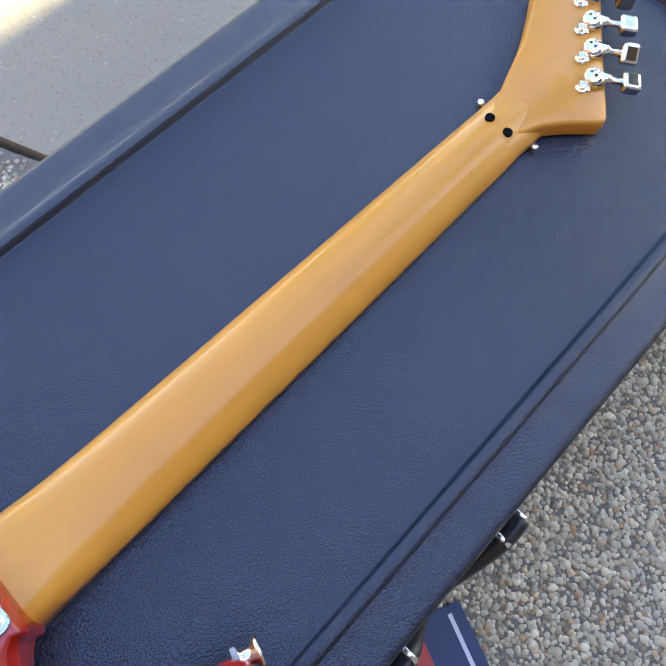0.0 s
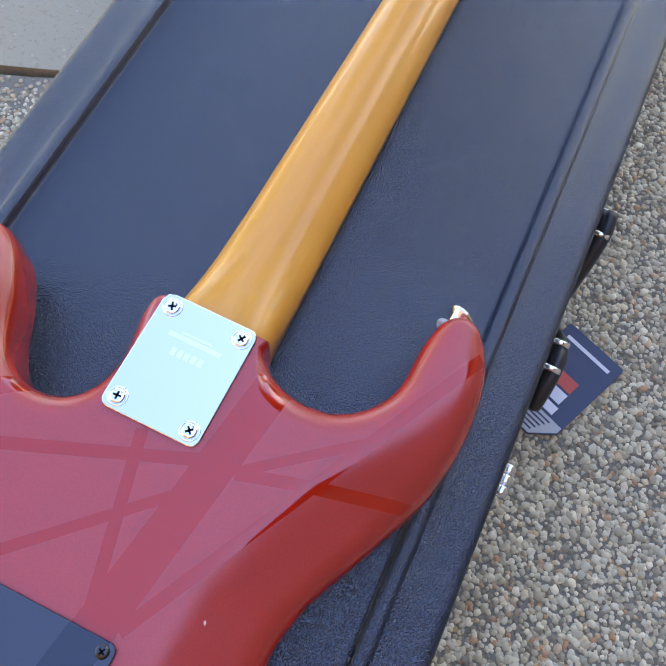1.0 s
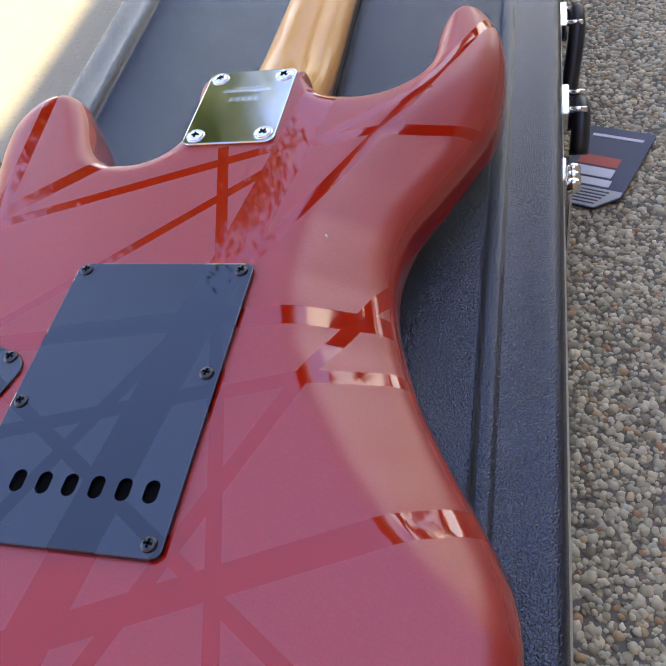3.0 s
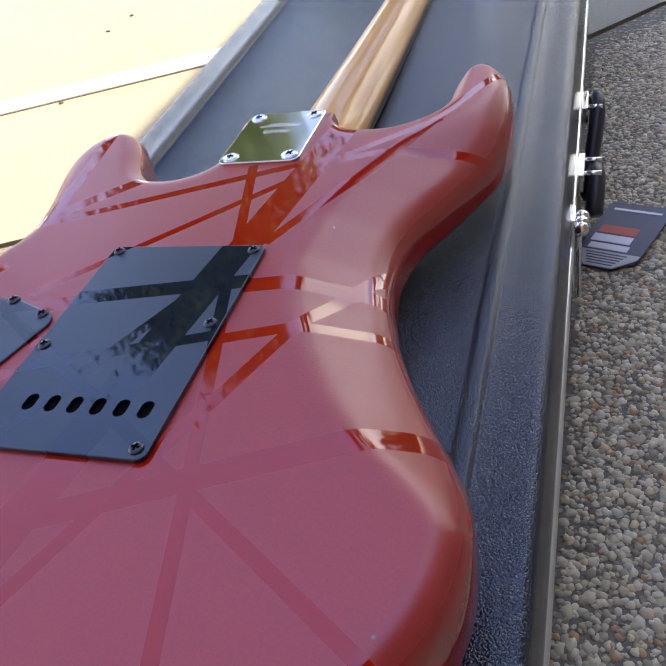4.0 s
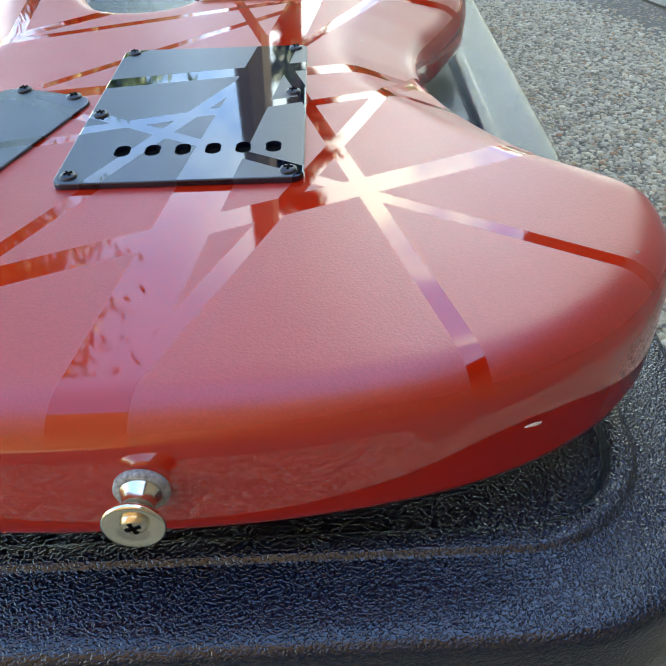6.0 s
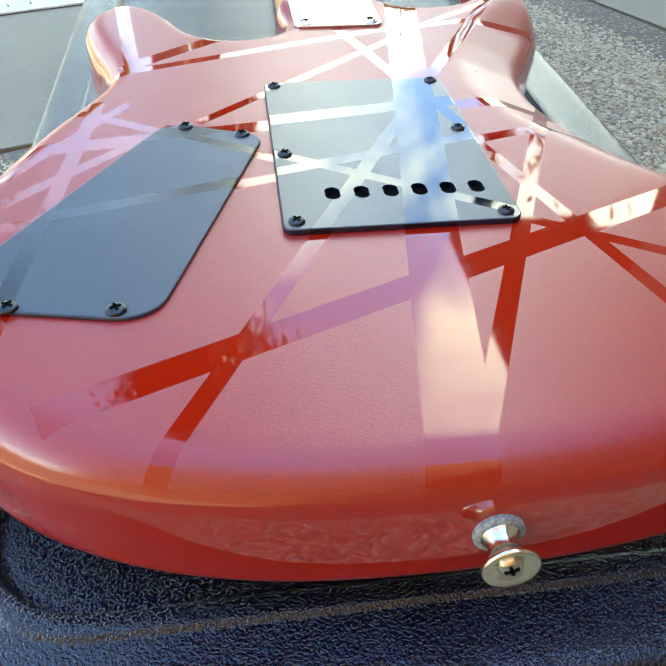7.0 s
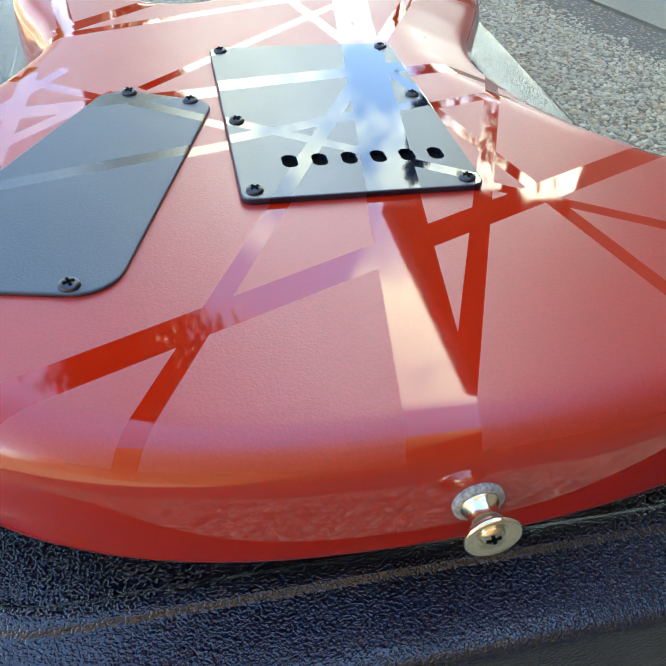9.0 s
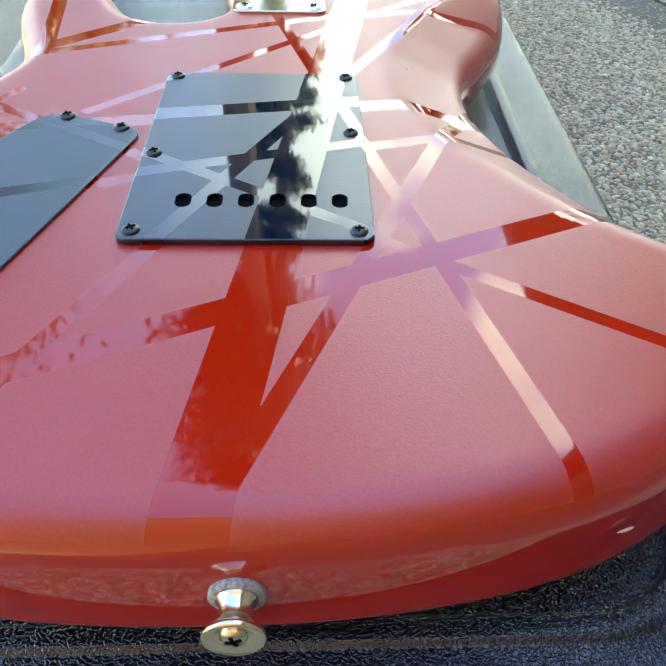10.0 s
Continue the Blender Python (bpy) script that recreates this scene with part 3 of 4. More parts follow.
# Printed hang tag lying beside the case
tag = empty("hang_tag", (0.205, 0.163, 0.0022), "navy printed hang tag with red and white print on the pebbles", "hang tag")
tag.rotation_euler = (radians(2), radians(-4), radians(-23.5))
part("card", plate(rounded([Vector(p) for p in ((-0.027, -0.030), (-0.012, -0.046), (0.012, -0.046), (0.027, -0.030), (0.027, 0.046), (-0.027, 0.046))], 0.003), 0.0, 0.0012, (), 0.0003), CARD_BLUE, tag)
for nm, x0, x1, y0, y1, mt in (("title_bar", -0.021, 0.020, 0.034, 0.037, CARD_WHITE), ("red_bar", -0.020, 0.012, 0.000, 0.011, CARD_RED), ("white_bar", -0.021, 0.012, -0.012, -0.002, CARD_WHITE),
                              ("white_bar", -0.019, 0.014, -0.022, -0.0145, CARD_WHITE)):
    part(nm, box(bmesh.new(), x0, x1, y0, y1, 0.0012, 0.0015), mt, tag)
part("grey_panel", plate([Vector(p) for p in ((-0.026, -0.0295), (-0.0115, -0.0450), (0.0115, -0.0450), (0.026, -0.0295), (0.026, -0.0245), (-0.026, -0.0245))], 0.0012, 0.0015, (), 0.0001), CARD_GREY, tag)
for k in range(5):
    part("text_bar", box(bmesh.new(), -0.017 + 0.0016 * k, 0.017 - 0.0016 * k, -0.0285 - 0.0034 * k, -0.0272 - 0.0034 * k, 0.0015, 0.0017), CARD_BLUE, tag)


# ---- electric guitar, lying face down on the case ----
BACK_Z = 0.190
guitar = empty("electric_guitar", (0, 0, LID_Z), "red electric guitar with glossy bands, face down on the case", "guitar")
GZ = BACK_Z - LID_Z
THICK = 0.045
EDGE_R = 0.0135
BASS_SIDE = [(0.027, 0.0335), (0.031, 0.0265), (0.040, 0.0190), (0.050, 0.0148), (0.062, 0.0133), (0.074, 0.0155), (0.086, 0.0230), (0.0945, 0.0340), (0.0985, 0.046),
             (0.0992, 0.060), (0.1008, 0.074), (0.1045, 0.0850), (0.1130, 0.0912), (0.1235, 0.0875), (0.1312, 0.0770), (0.1365, 0.061), (0.1390, 0.043), (0.1382, 0.022), (0.1340, 0.001), (0.1275, -0.0155),
             (0.114, -0.045), (0.1015, -0.072), (0.0965, -0.100), (0.100, -0.128), (0.111, -0.162), (0.127, -0.194), (0.143, -0.221), (0.1535, -0.243),
             (0.157, -0.268), (0.153, -0.292), (0.140, -0.316), (0.118, -0.337), (0.085, -0.353), (0.040, -0.3625)]
TREBLE_SIDE = [(-0.010, -0.3655), (-0.060, -0.363), (-0.100, -0.353), (-0.132, -0.335), (-0.155, -0.308), (-0.1670, -0.270), (-0.1675, -0.230), (-0.161, -0.188),
               (-0.148, -0.150), (-0.134, -0.118), (-0.127, -0.094), (-0.132, -0.066), (-0.142, -0.036), (-0.1485, -0.008), (-0.1470, 0.012), (-0.138, 0.0265),
               (-0.124, 0.031), (-0.110, 0.0235), (-0.0975, 0.005), (-0.087, -0.017), (-0.077, -0.0305), (-0.063, -0.0370), (-0.048, -0.0355), (-0.0365, -0.026),
               (-0.031, -0.008), (-0.030, 0.0325)]
# The belly cut's ridge: y and the x at which the back begins to fall away
RIDGE = [(0.060, 0.135), (0.020, 0.112), (-0.022, 0.080), (-0.055, 0.0645), (-0.085, 0.0550), (-0.120, 0.0535), (-0.153, 0.0620), (-0.178, 0.0750), (-0.207, 0.0940), (-0.230, 0.1130), (-0.262, 0.1500)]


def belly(x, y):
    """How far the belly cut lies below the flat back."""
    if y > RIDGE[0][0] or y < RIDGE[-1][0]:
        return 0.0
    for (ya, xa), (yb, xb) in zip(RIDGE, RIDGE[1:]):
        if yb <= y <= ya:
            f = (ya - y) / (ya - yb)
            d = x - (xa + (xb - xa) * f)
            break
    soft = 0.007
    d = 0.0 if d < -soft else (d + soft) ** 2 / (4 * soft) if d < soft else d
    return 0.40 * d * (1.0 if d < 0.03 else 0.03 / d * (1 + 0.6 * (d - 0.03) / 0.03))


def guitar_body():
    from mathutils.geometry import delaunay_2d_cdt
    loop = ccw([Vector((p.x, p.y)) for p in spline(BASS_SIDE + TREBLE_SIDE, 0.0035)])
    n = len(loop)
    steps = 7
    rings = []
    # ease the edge radius where the outline turns tightly
    ease = []
    for k in range(n):
        a, b = loop[k] - loop[k - 2], loop[(k + 2) % n] - loop[k]
        bend = math.atan2(a.x * b.y - a.y * b.x, a.dot(b))
        ease.append(min(1.0, 0.7 * a.length / bend / EDGE_R) if bend > 1e-4 else 1.0)
    ease = [min(ease[(k + j) % n] for j in range(-3, 4)) for k in range(n)]
    for _ in range(4):
        ease = [(ease[k - 1] + ease[k] + ease[(k + 1) % n]) / 3 for k in range(n)]

    for k in range(steps + 1):
        a = math.pi / 2 * k / steps
        d, drop = EDGE_R * (1 - math.sin(a)), EDGE_R * (1 - math.cos(a))
        moved = offset_loop(loop, 1.0)
        rings.append(([p + (q - p) * d * g for p, q, g in zip(loop, moved, ease)], None, drop))
    verts, faces, tops = [], [], []
    inner = rings[0][0]
    # interior points of the back
    pts = list(inner)
    edges = [(k, (k + 1) % n) for k in range(n)]
    poly = [(p.x, p.y) for p in inner]

    def inside(x, y):
        hit = False
        for (ax, ay), (bx, by) in zip(poly, poly[1:] + poly[:1]):
            if (ay > y) != (by > y) and x < (bx - ax) * (y - ay) / (by - ay) + ax:
                hit = not hit
        return hit

    arr = np.array(poly)
    step = 0.0042
    for i in range(int(0.34 / step)):
        for j in range(int(0.48 / step)):
            x, y = -0.172 + i * step + (step / 2 if j % 2 else 0), -0.37 + j * step
            if np.min(np.sum((arr - (x, y)) ** 2, 1)) > (step * 0.6) ** 2 and inside(x, y):
                pts.append(Vector((x, y)))
    out = delaunay_2d_cdt(pts, edges, [], 0, 1e-7)
    orig = [o[0] for o in out[3]]
    verts = [(p.x, p.y, GZ - belly(p.x, p.y)) for p in pts]
    for f in out[2]:
        c = sum((out[0][i] for i in f), Vector((0, 0))) / 3
        if inside(c.x, c.y):
            faces.append([orig[i] for i in f])
    last = list(range(n))
    for ring, _, drop in rings[1:]:
        s = len(verts)
        verts += [(p.x, p.y, GZ - drop - belly(p.x, p.y)) for p in ring]
        now = list(range(s, s + n))
        for k in range(n):
            j = (k + 1) % n
            faces.append([last[j], last[k], now[k], now[j]])
        last = now
    # side and front edge
    low = []
    for k in range(steps + 1):
        a = math.pi / 2 * k / steps
        moved = offset_loop(loop, 1.0)
        low.append(([p + (q - p) * EDGE_R * 0.6 * (1 - math.cos(a)) * g for p, q, g in zip(loop, moved, ease)], THICK - EDGE_R * 0.6 * (1 - math.sin(a))))
    for ring, drop in low:
        s = len(verts)
        verts += [(p.x, p.y, GZ - drop) for p in ring]
        now = list(range(s, s + n))
        for k in range(n):
            j = (k + 1) % n
            faces.append([last[j], last[k], now[k], now[j]])
        last = now
    low_loop = [Vector(verts[k][:2]) for k in last]
    flat = delaunay_2d_cdt(low_loop, [(k, (k + 1) % n) for k in range(n)], [], 1, 1e-7)
    for f in flat[2]:
        if all(flat[3][i] for i in f):
            faces.append([last[flat[3][i][0]] for i in reversed(f)])
    return mesh_ob("body", verts, faces, RED, True, guitar, "red body, satin with glossy crossing bands")


body = guitar_body()


def screw(name, x, y, z, r, mat, parent, turn, dome=0.35):
    """Cross-head screw with a domed head; a dark cross stands in for the slot shade."""
    bm = bmesh.new()
    lathe(bm, [(r, 0.0), (r, r * 0.10), (r * 0.93, r * 0.28 * dome * 2), (r * 0.70, r * 0.75 * dome), (r * 0.40, r * 0.95 * dome), (r * 0.05, r * dome)], pose(x, y, z), 20)
    s = part(name, bm, mat, parent, smooth=True)
    bm = bmesh.new()
    for q in (0, 90):
        r2 = bmesh.ops.create_cube(bm, size=1.0, matrix=pose(x, y, z + r * dome * 0.93, 0, 0, turn + q) @ Matrix.Diagonal((r * 1.05, r * 0.26, r * 0.22, 1)))
    part("recess_shade", bm, DARK, s)
    return s


# neck plate
np_top = GZ + 0.0016
neck_plate = part("neck_plate", plate(rounded([Vector(p) for p in ((-0.0258, -0.0322), (0.0258, -0.0322), (0.0258, 0.0322), (-0.0258, 0.0322))], 0.0050), GZ - 0.0004, np_top), PLATE_STEEL, guitar, "polished chrome neck plate with stamped marks")
for i, (x, y) in enumerate(((-0.01905, 0.0254), (0.01905, 0.0254), (-0.01905, -0.0254), (0.01905, -0.0254))):
    bm = bmesh.new()
    lathe(bm, [(0.0052, 0.0), (0.0050, 0.0006), (0.0042, 0.0004), (0.0041, 0.0)], pose(x, y, np_top - 0.0001), 20)
    part("washer", bm, CHROME, neck_plate, smooth=True)
    screw("screw", x, y, np_top, 0.0038, CHROME, neck_plate, 20 + 37 * i)
m = Nodes("stamped_mark").set(color=(0.70, 0.72, 0.75), metal=1.0, rough=0.22)
bm = bmesh.new()
box(bm, -0.014, 0.014, 0.012, 0.0145, np_top, np_top + 0.0001)
box(bm, -0.008, 0.008, 0.0155, 0.0165, np_top, np_top + 0.0001)
part("stamped_logo", bm, m.mat, neck_plate, "stamped oval mark")
for k in range(5):
    part("stamped_bar", box(bmesh.new(), -0.0085 + k * 0.0036, -0.0061 + k * 0.0036, 0.0035, 0.0075, np_top, np_top + 0.0001), m.mat, neck_plate)

# chips and a dent in the finish
CHIP = Nodes("bare_chip").set(color=(0.60, 0.50, 0.42), rough=0.6).mat
DENT = Nodes("grey_dent").set(color=(0.22, 0.17, 0.15), rough=0.5).mat
for x, y, z, sx, sy, turn, mt in ((0.065, -0.095, GZ - belly(0.065, -0.095), 0.0007, 0.0011, 20, CHIP), (0.1360, -0.3020, GZ - 0.0006, 0.0012, 0.0009, 10, DENT),
                                  (-0.1340, -0.0505, GZ - 0.0085, 0.0007, 0.0012, 30, CHIP), (0.1465, -0.2745, GZ - 0.0058, 0.0003, 0.0020, 10, CHIP), (0.0985, -0.3493, GZ - 0.0215, 0.0026, 0.0004, 20, CHIP)):
    rng = random.Random(int(x * 5000))
    bm = bmesh.new()
    bmesh.ops.create_icosphere(bm, subdivisions=2, radius=1.0)
    for v in bm.verts:
        v.co *= rng.uniform(0.75, 1.15)
    bmesh.ops.transform(bm, matrix=pose(x, y, z, 0, 0, turn) @ Matrix.Diagonal((sx, sy, 0.0005, 1)), verts=bm.verts[:])
    part("paint_chip", bm, mt, body, "small chip in the lacquer")

# tremolo cover
tc_top = GZ + 0.0024
holes = []
for k in range(6):
    cx = -0.0280 + 0.01105 * k
    holes.append([(cx + 0.0029 * math.cos(q), -0.2287 + (0.0017 if math.sin(q) > 0 else -0.0017) + 0.0029 * math.sin(q)) for q in [2 * math.pi * (j + 0.5) / 16 for j in range(16)]])
trem_cover = part("tremolo_cover", plate(rounded([Vector(p) for p in ((-0.0480, -0.2530), (0.0385, -0.2530), (0.0385, -0.1180), (-0.0480, -0.1180))], 0.0042), GZ + 0.0003, tc_top, holes, 0.0005), BLACK_PLATE, guitar, "black plastic cover with six string holes")
# thin black sheet on the closed body, painted as the string holes' shade
part("string_hole_shade", box(bmesh.new(), -0.034, 0.034, -0.236, -0.220, GZ + 0.0001, GZ + 0.00025), DARK, trem_cover, "thin black sheet that stands in for the shade in the holes")
for i, (x, y) in enumerate(((-0.0432, -0.1225), (0.0332, -0.1225), (-0.0434, -0.1945), (0.0332, -0.1770), (-0.0430, -0.2475), (0.0332, -0.2478))):
    screw("screw", x, y, tc_top - 0.0002, 0.0031, BLACK_METAL, trem_cover, 15 + 50 * i, 0.5)

# control cover
cc_top = GZ + 0.0014
control_cover = part("control_cover", plate(rounded([Vector(p) for p in ((-0.0925, -0.1566), (-0.0507, -0.1736), (-0.0899, -0.2975), (-0.1427, -0.2867), (-0.1483, -0.2585))], [0.012, 0.008, 0.014, 0.010, 0.004]), GZ + 0.0002, cc_top, (), 0.0006), CONTROL_PLATE, guitar, "black plastic control cavity cover")
for i, (x, y) in enumerate(((-0.0842, -0.1620), (-0.0600, -0.1722), (-0.1015, -0.2912), (-0.1340, -0.2865))):
    screw("screw", x, y, cc_top - 0.0002, 0.0033, BLACK_METAL, control_cover, 30 + 41 * i, 0.5)


def strap_button(x, y, z, yaw, pitch):
    """Nickel strap button on a felt washer, its axis level."""
    m = pose(x, y, z) @ pose(0, 0, 0, 0, 0, yaw) @ pose(0, 0, 0, 90 + pitch, 0, 0)
    bm = bmesh.new()
    lathe(bm, [(0.0055, 0.0015), (0.0052, 0.0022), (0.0042, 0.0035), (0.0040, 0.0060), (0.0046, 0.0078), (0.0068, 0.0096), (0.0076, 0.0106), (0.0077, 0.0116), (0.0070, 0.0120), (0.0045, 0.0108), (0.0020, 0.0104)], m, 32)
    ob = part("strap_button", bm, NICKEL, guitar, "worn nickel strap button", True)
    bm = bmesh.new()
    lathe(bm, [(0.0066, -0.0012), (0.0070, -0.0004), (0.0070, 0.0012), (0.0064, 0.0017)], m, 28)
    part("felt_washer", bm, FELT, ob, "grey felt washer", True)
    bm = bmesh.new()
    lathe(bm, [(0.0036, 0.0096), (0.0034, 0.0110), (0.0022, 0.0119), (0.0004, 0.0121)], m, 18)
    s = part("screw", bm, NICKEL, ob, smooth=True)
    # dark cross laid on the head as the shade of its slot
    bm = bmesh.new()
    for q in (0, 90):
        bmesh.ops.create_cube(bm, size=1.0, matrix=m @ pose(0, 0, 0.0119, 0, 0, q + 20) @ Matrix.Diagonal((0.0040, 0.0010, 0.0006, 1)))
    part("recess_shade", bm, DARK, s)


strap_button(-0.001, -0.3655, GZ - 0.0225, 0, 0)
strap_button(0.1080, 0.0865, GZ - 0.0200, 160, 0)

# jack plate bent round the treble edge
edge_line = [p for p in spline(TREBLE_SIDE, 0.002, closed=False) if -0.298 < p.y < -0.236 and p.x < -0.1]
verts, faces = [], []
for k, p in enumerate(edge_line):
    t = (edge_line[min(k + 1, len(edge_line) - 1)] - edge_line[max(k - 1, 0)]).normalized()
    out = Vector((-t.y, t.x, 0)).normalized()
    f = k / (len(edge_line) - 1) * 2 - 1
    h = 0.0115 * math.sqrt(max(0.02, 1 - f * f)) ** 0.5
    for d, z in ((0.0002, -h), (0.0011, -h), (0.0011, h), (0.0002, h)):
        verts.append(p + out * d + Vector((0, 0, GZ - 0.0255 + z)))
n_edge = len(edge_line)
for k in range(n_edge - 1):
    for j in range(4):
        i = (j + 1) % 4
        faces.append((4 * k + j, 4 * k + i, 4 * k + 4 + i, 4 * k + 4 + j))
faces += [(0, 1, 2, 3), (4 * n_edge - 1, 4 * n_edge - 2, 4 * n_edge - 3, 4 * n_edge - 4)]
jack = mesh_ob("jack_plate", verts, faces, CHROME, False, guitar, "curved chrome jack plate")
for name, at, r, h, seg in (("jack_nut", 0.5, 0.0055, 0.0022, 6), ("screw", 0.10, 0.0026, 0.0010, 16), ("screw", 0.90, 0.0026, 0.0010, 16)):
    p = edge_line[int(at * (n_edge - 1))]
    q = edge_line[min(n_edge - 1, int(at * (n_edge - 1)) + 1)]
    yaw = math.degrees(math.atan2(q.y - p.y, q.x - p.x)) + 90
    yaw = yaw if abs(yaw) < 90 else yaw - 180
    bm = bmesh.new()
    lathe(bm, [(r, 0.0), (r, h * 0.7), (r * 0.75, h), (r * 0.3, h)], pose(p.x, p.y, GZ - 0.0255) @ pose(0, 0, 0, 0, 0, yaw) @ pose(-0.0016, 0, 0, 0, -90, 0), seg)
    part(name, bm, NICKEL, jack)


# ---- neck and headstock ----
def neck():
    verts, faces = [], []
    seg = 20
    stations = [(0.010, 0.0560, -0.0180, 0.9), (0.036, 0.0562, -0.0185, 0.75), (0.052, 0.0556, -0.0215, 0.55), (0.075, 0.0548, -0.0265, 0.38), (0.11, 0.0536, -0.0290, 0.30), (0.20, 0.0505, -0.0296, 0.28),
                (0.30, 0.0470, -0.0303, 0.27), (0.39, 0.0440, -0.0310, 0.27), (0.418, 0.0430, -0.0316, 0.27), (0.436, 0.0424, -0.0328, 0.26), (0.456, 0.0428, -0.0344, 0.26), (0.478, 0.0430, -0.0366, 0.26)]
    line = spline([(a, b * 10, c * 10) for a, b, c, _ in stations], 0.006, closed=False)
    flat_of = lambda y: next((fa + (fb - fa) * (y - ya) / (yb - ya) for (ya, _, _, fa), (yb, _, _, fb) in zip(stations, stations[1:]) if ya <= y <= yb), 0.3)
    for p in line:
        y, w, top = p.x, p.y / 10, p.z / 10
        bottom, flat = -0.0475, flat_of(p.x)
        power = 2.0 + 5.0 * max(0.0, flat - 0.28)
        for k in range(seg + 1):
            a = math.pi * k / seg
            cx, cz = math.cos(a), math.sin(a)
            x = w / 2 * math.copysign(abs(cx) ** (2 / power), cx)
            z = bottom + (top - bottom) * abs(cz) ** (2 / power)
            verts.append((x, y, GZ + z))
    rows = len(line)
    for i in range(rows - 1):
        for k in range(seg):
            a = i * (seg + 1) + k
            faces.append((a, a + 1, a + seg + 2, a + seg + 1))
        faces.append((i * (seg + 1), (i + 1) * (seg + 1), (i + 1) * (seg + 1) + seg, i * (seg + 1) + seg))
    faces.append(tuple(range(seg, -1, -1)))
    faces.append(tuple(range((rows - 1) * (seg + 1), rows * (seg + 1))))
    return mesh_ob("neck", verts, faces, MAPLE, True, guitar, "glossy amber maple neck")


neck_ob = neck()
# fingerboard below the maple
bm = bmesh.new()
v = [bm.verts.new((x, y, GZ + z)) for z in (-0.0475, -0.0535) for x, y in ((-0.0281, 0.02), (0.0281, 0.02), (0.0214, 0.418), (-0.0214, 0.418))]
for f in ((0, 1, 2, 3), (7, 6, 5, 4), (0, 4, 5, 1), (1, 5, 6, 2), (2, 6, 7, 3), (3, 7, 4, 0)):
    bm.faces.new([v[k] for k in f])
part("fingerboard", bm, ROSEWOOD, neck_ob, "dark rosewood fingerboard edge")
HEAD = [(0.0095, 0.424), (0.0135, 0.437), (0.0205, 0.453), (0.0310, 0.468), (0.0425, 0.481), (0.0462, 0.486), (0.0440, 0.494), (0.020, 0.524), (-0.014, 0.567), (-0.050, 0.613), (-0.075, 0.640), (-0.083, 0.630),
        (-0.077, 0.595), (-0.066, 0.558), (-0.046, 0.521), (-0.035, 0.499), (-0.0275, 0.478), (-0.0205, 0.459), (-0.0140, 0.440), (-0.0095, 0.425)]
head_loop = [(p.x, p.y) for p in spline(HEAD, 0.004)]
headstock = part("headstock", plate(head_loop, GZ - 0.0475, GZ - 0.0345, (), 0.0028), MAPLE, guitar, "amber maple angled headstock", True)
# closed dark discs take the place of shaded bolt holes
for x in (-0.0085, 0.0068):
    bm = bmesh.new()
    lathe(bm, [(0.0032, -0.0022), (0.0034, 0.0), (0.0030, 0.00035), (0.0, 0.00035)], pose(x, 0.4275, GZ - 0.0318), 18)
    part("nut_hole_shade", bm, DARK, neck_ob, "dark disc that stands in for the shade in a locking nut bolt hole")
for x, y in ((-0.0240, 0.443), (0.0240, 0.443)):
    bm = bmesh.new()
    lathe(bm, [(0.0022, 0.0), (0.0026, 0.001), (0.0026, 0.004), (0.0018, 0.005)], pose(x, y, GZ - 0.049), 14)
    part("string_clamp", bm, CHROME, neck_ob, smooth=True)


def tuner(base, first):
    """Sealed chrome machine head: housing, shaft and a faceted button."""
    hz = GZ - 0.0345
    m = base @ pose(0, 0, 0)
    t = empty("tuner", (0, 0, 0), "sealed chrome tuning machine", "")
    t.parent = guitar
    bm = bmesh.new()
    lathe(bm, [(0.0076, 0.0), (0.0078, 0.001), (0.0074, 0.0045), (0.0060, 0.0062), (0.001, 0.0066)], m, 24)
    part("housing", bm, CHROME, t, smooth=True)
    bm = bmesh.new()
    lathe(bm, [(0.0040, 0.0), (0.0040, 0.0012), (0.0034, 0.0019), (0.0024, 0.0021)], pose(-0.0085, -0.0095, 0), 16)
    lathe(bm, [(0.0024, 0.0018), (0.0023, 0.0030), (0.0014, 0.0038), (0.0004, 0.0040)], pose(-0.0085, -0.0095, 0), 14)
    box(bm, -0.0095, -0.0020, -0.0105, -0.0030, 0.0, 0.0016, 0.0007)
    bmesh.ops.transform(bm, matrix=m, verts=bm.verts[:])
    part("mounting_lug", bm, CHROME, t)
    bm = bmesh.new()
    lathe(bm, [(0.0038, 0.004), (0.0040, 0.010), (0.0026, 0.0115), (0.0024, 0.0205)], m @ pose(0, 0, 0.0030, 0, 90, 0), 14)
    part("shaft", bm, CHROME, t, smooth=True)
    bm = bmesh.new()
    box(bm, 0.0195, 0.0325, -0.0075, 0.0075, -0.0015, 0.0075, 0.0028, 3)
    bmesh.ops.transform(bm, matrix=m @ pose(0, 0, 0.003) @ pose(0, 0, 0, first) @ pose(0, 0, -0.003), verts=bm.verts[:])
    part("button", bm, CHROME, t, "faceted chrome tuner button")


head_dir = Vector((-0.61, 0.79)).normalized()
ang = math.degrees(math.atan2(head_dir.y, head_dir.x)) - 90
for k in range(6):
    p = Vector((0.0200, 0.5080)) + head_dir * 0.0253 * k
    tuner(pose(p.x, p.y, GZ - 0.0345, 0, 0, ang), (0, 35, 0, 80, 20, 50)[k])

# pickups and bridge, which carry the guitar on the lid
bm = bmesh.new()
box(bm, -0.042, 0.042, -0.250, -0.215, -0.0065, GZ - THICK, 0.002)
part("bridge", bm, CHROME, guitar, "chrome bridge underneath")
bm = bmesh.new()
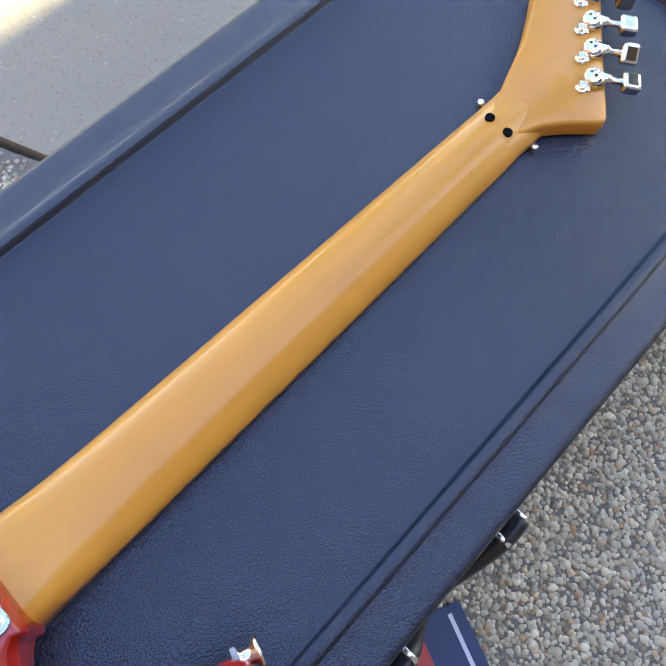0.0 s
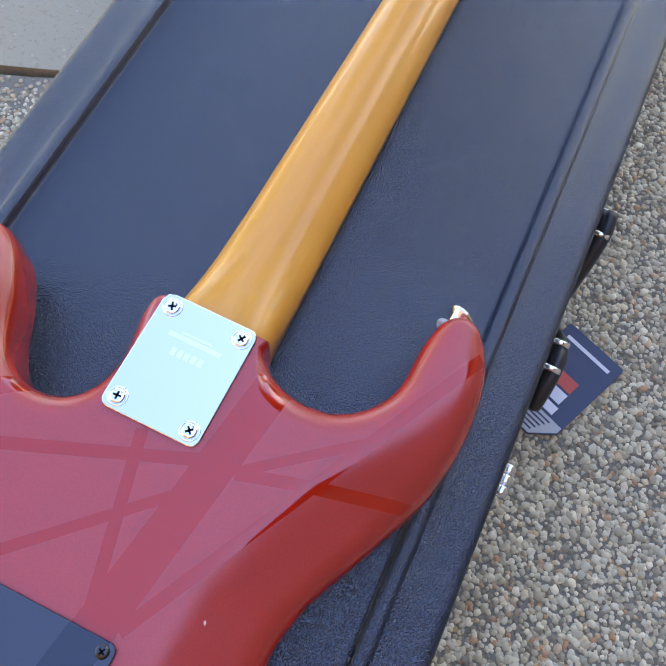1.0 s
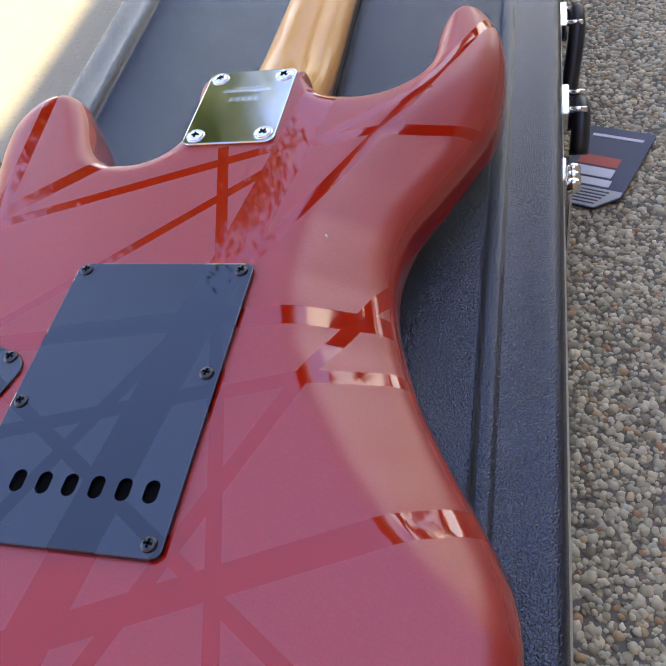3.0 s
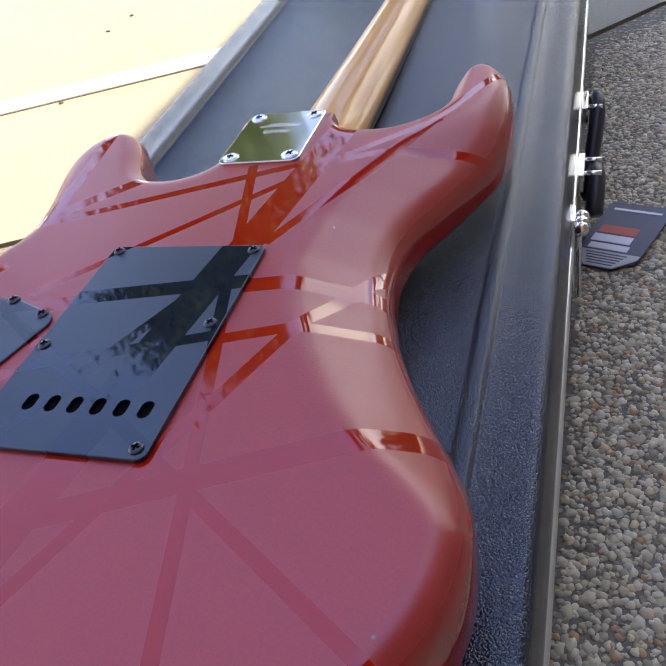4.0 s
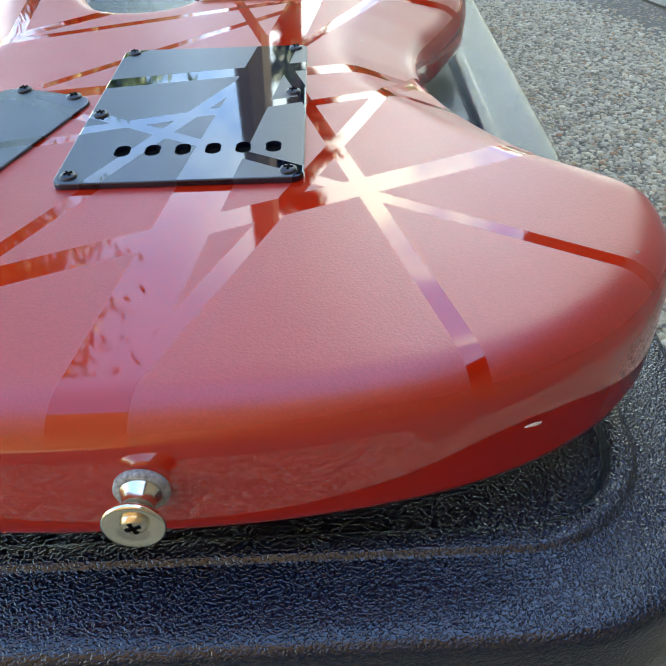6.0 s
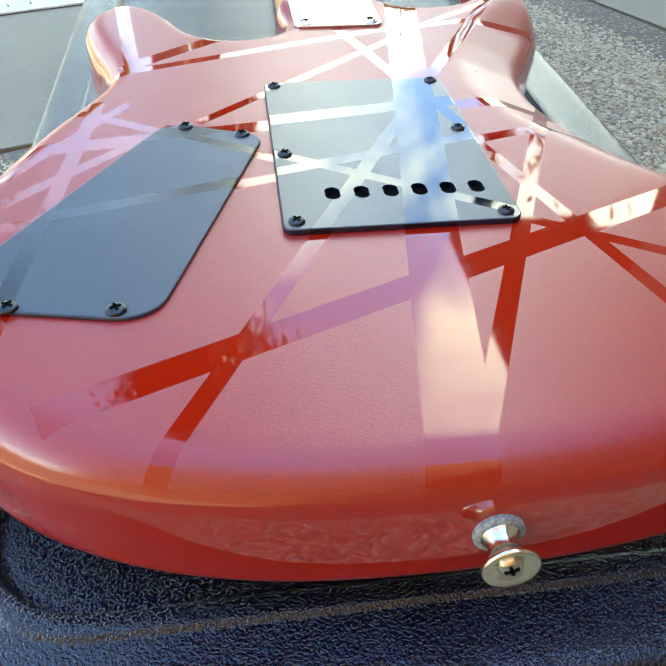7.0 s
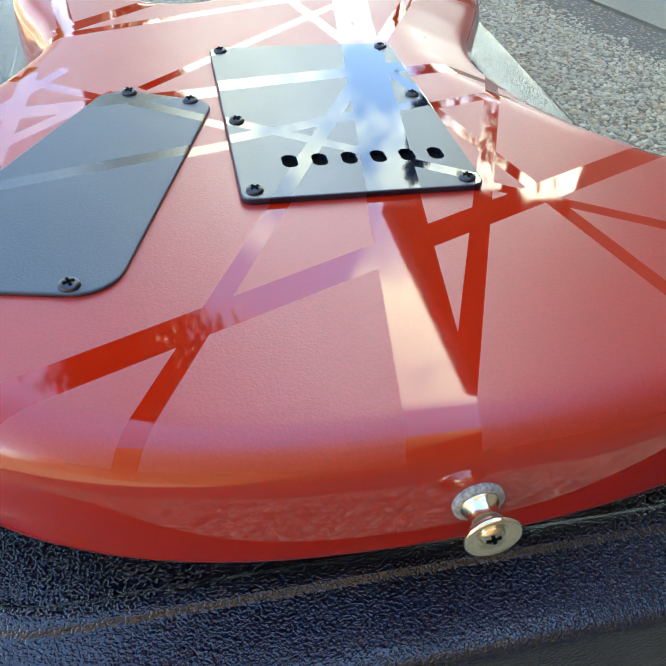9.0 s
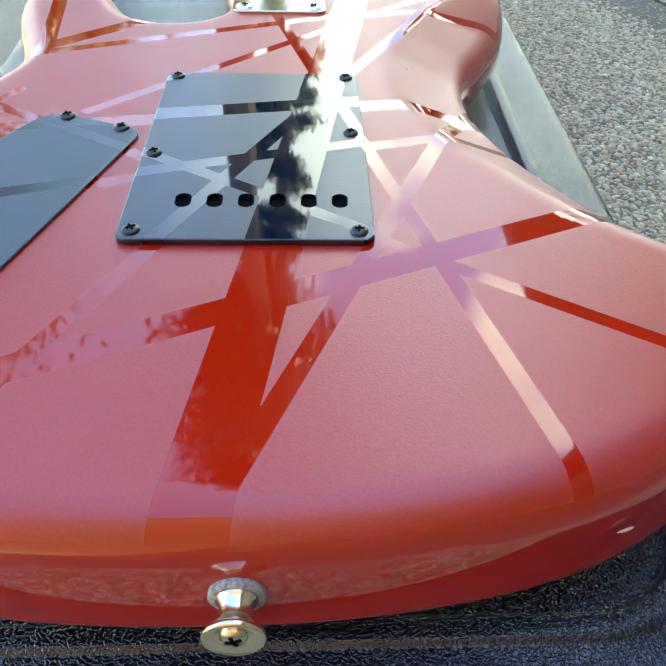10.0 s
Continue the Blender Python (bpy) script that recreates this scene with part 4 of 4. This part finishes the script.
box(bm, -0.040, 0.040, -0.120, -0.085, 0.004, GZ - THICK, 0.002)
part("pickup", bm, BLACK_RUBBER, guitar, "black pickup underneath")


# ---- surroundings mirrored in the gloss: house wall and trees ----
bm = bmesh.new()
box(bm, 2.2, 2.45, -7.0, 3.0, -0.06, 3.08)
tagged(part("wall_east", bm, RENDERED, None), "tan rendered house wall that shades the driveway", "wall", kind="structure")
roof = empty("roof_eave", (0, 0, 3.08), "dark overhanging eave of the house roof", "roof", kind="structure")
m = Nodes("stained_timber").set(rough=0.7)
m.to(m.mix(m.noise(6, 4), (0.07, 0.05, 0.035), (0.12, 0.085, 0.06)), "Base Color")
part("soffit", box(bmesh.new(), 1.52, 2.6, -7.0, 4.4, 0.0, 0.03), m.mat, roof)
part("fascia", box(bmesh.new(), 1.49, 1.52, -7.0, 4.4, 0.0, 0.16, 0.004), m.mat, roof)
part("post", box(bmesh.new(), 2.40, 2.49, 4.20, 4.29, -3.14, 0.0, 0.004), m.mat, roof)
part("roof_sheet", box(bmesh.new(), 1.52, 4.5, -7.0, 4.4, 0.12, 0.15), m.mat, roof)

# unseen wall, added to cut the southern sky and warm the edge reflections
m = Nodes("tan_cladding").set(color=(0.55, 0.34, 0.19), rough=0.8)
m.to(m.mix(m.noise(1.5, 5), (0.36, 0.20, 0.10), (0.45, 0.26, 0.135)), "Base Color")
bm = bmesh.new()
box(bm, -2.6, 2.99, -2.25, -2.0, -0.06, 4.3)
tagged(part("added_wall_south", bm, m.mat, None), "unseen tan wall added to block the southern sky and bounce warm light", "wall", kind="structure")


def tree(az, dist, height, radius, low, count, leaf, mat, seed, label, conifer=False, limbs=34):
    rng = random.Random(seed)
    x, y = dist * math.sin(radians(az)), dist * math.cos(radians(az))
    t = empty("tree", (x, y, -0.06), label, "tree")
    bm = bmesh.new()

    def limb(p, q, r0, r1):
        d = (q - p).normalized()
        s = d.cross(Vector((0.3, 0.2, 1)).normalized()).normalized()
        u = s.cross(d)
        a = [bm.verts.new(p + (s * math.cos(k) + u * math.sin(k)) * r0) for k in [math.pi / 4 * j for j in range(8)]]
        b = [bm.verts.new(q + (s * math.cos(k) + u * math.sin(k)) * r1) for k in [math.pi / 4 * j for j in range(8)]]
        for k in range(8):
            bm.faces.new((a[k], a[(k + 1) % 8], b[(k + 1) % 8], b[k]))
        bm.faces.new(a[::-1])
        bm.faces.new(b)

    knots = [Vector((rng.uniform(-0.12, 0.12) * (k > 0), rng.uniform(-0.12, 0.12) * (k > 0), height * 0.92 * k / 5)) for k in range(6)]
    r0 = height * 0.018
    for k in range(5):
        limb(knots[k], knots[k + 1], r0 * (1 - k / 5.6), r0 * (1 - (k + 1) / 5.6))
    tips = []
    for k in range(limbs if not conifer else 70):
        f = rng.uniform(low, 0.98)
        p = knots[min(4, int(f * 5))].lerp(knots[min(5, int(f * 5) + 1)], f * 5 - int(f * 5))
        g = (f - low) / (1 - low)
        reach = radius * ((1 - g) ** 0.8 * 0.95 + 0.08 if conifer else (math.sin(math.pi * min(1, g * 0.82 + 0.16)) ** 0.6)) * rng.uniform(0.7, 1.08)
        q = rng.uniform(0, 2 * math.pi)
        tip = p + Vector((math.cos(q) * reach, math.sin(q) * reach, -0.18 * reach if conifer else reach * rng.uniform(0.1, 0.5)))
        limb(p, tip, r0 * 0.28 * (1 - 0.6 * g), r0 * 0.05)
        tips.append((p, tip))
    part("trunk", bm, BARK, t, "rough brown trunk with limbs")
    verts, faces = [], []
    for k in range(count):
        p, tip = rng.choice(tips)
        f = rng.uniform(0.25, 1.06)
        spread = radius * (0.10 if conifer else 0.22)
        c = p.lerp(tip, f) + Vector([rng.gauss(0, spread) * (0.6 if i == 2 else 1) for i in range(3)])
        d = Vector([rng.gauss(0, 1) for _ in range(3)]).normalized()
        s = d.orthogonal().normalized()
        size = leaf * rng.uniform(0.6, 1.4)
        b = len(verts)
        verts += [c - d * size, c + s * size * 0.38, c + d * size, c - s * size * 0.38]
        faces.append((b, b + 1, b + 2, b + 3))
    mesh_ob("crown", verts, faces, mat, False, t, "uneven crown of many leaves")


tree(-2.5, 9.0, 10.0, 0.75, 0.06, 24000, 0.07, NEEDLE, 1, "narrow dark conifer beyond the driveway", True)
tree(-5, 7.5, 13.9, 1.45, 0.52, 60000, 0.075, NEEDLE, 8, "tall dark pine with a high crown", limbs=70)
tree(21, 10.0, 6.6, 0.52, 0.05, 8000, 0.08, NEEDLE, 9, "slim dark cypress beyond the driveway", True)
tree(-33, 10.0, 8.6, 1.9, 0.46, 40000, 0.07, LEAF, 2, "leafy green tree in sunlight beyond the slab", limbs=60)
tree(29, 13.0, 7.2, 1.6, 0.40, 1800, 0.15, LEAF, 3, "thin leafy green tree beyond the house", limbs=24)
tree(-62, 12.0, 7.0, 2.6, 0.2, 12000, 0.13, LEAF, 4, "broad leafy tree in sunlight")
tree(-17, 20.0, 8.0, 2.2, 0.15, 12000, 0.18, LEAF, 5, "distant broad leafy tree in sunlight")
tree(11, 22.0, 6.0, 3.4, 0.12, 12000, 0.18, LEAF, 6, "distant broad leafy tree in sunlight")
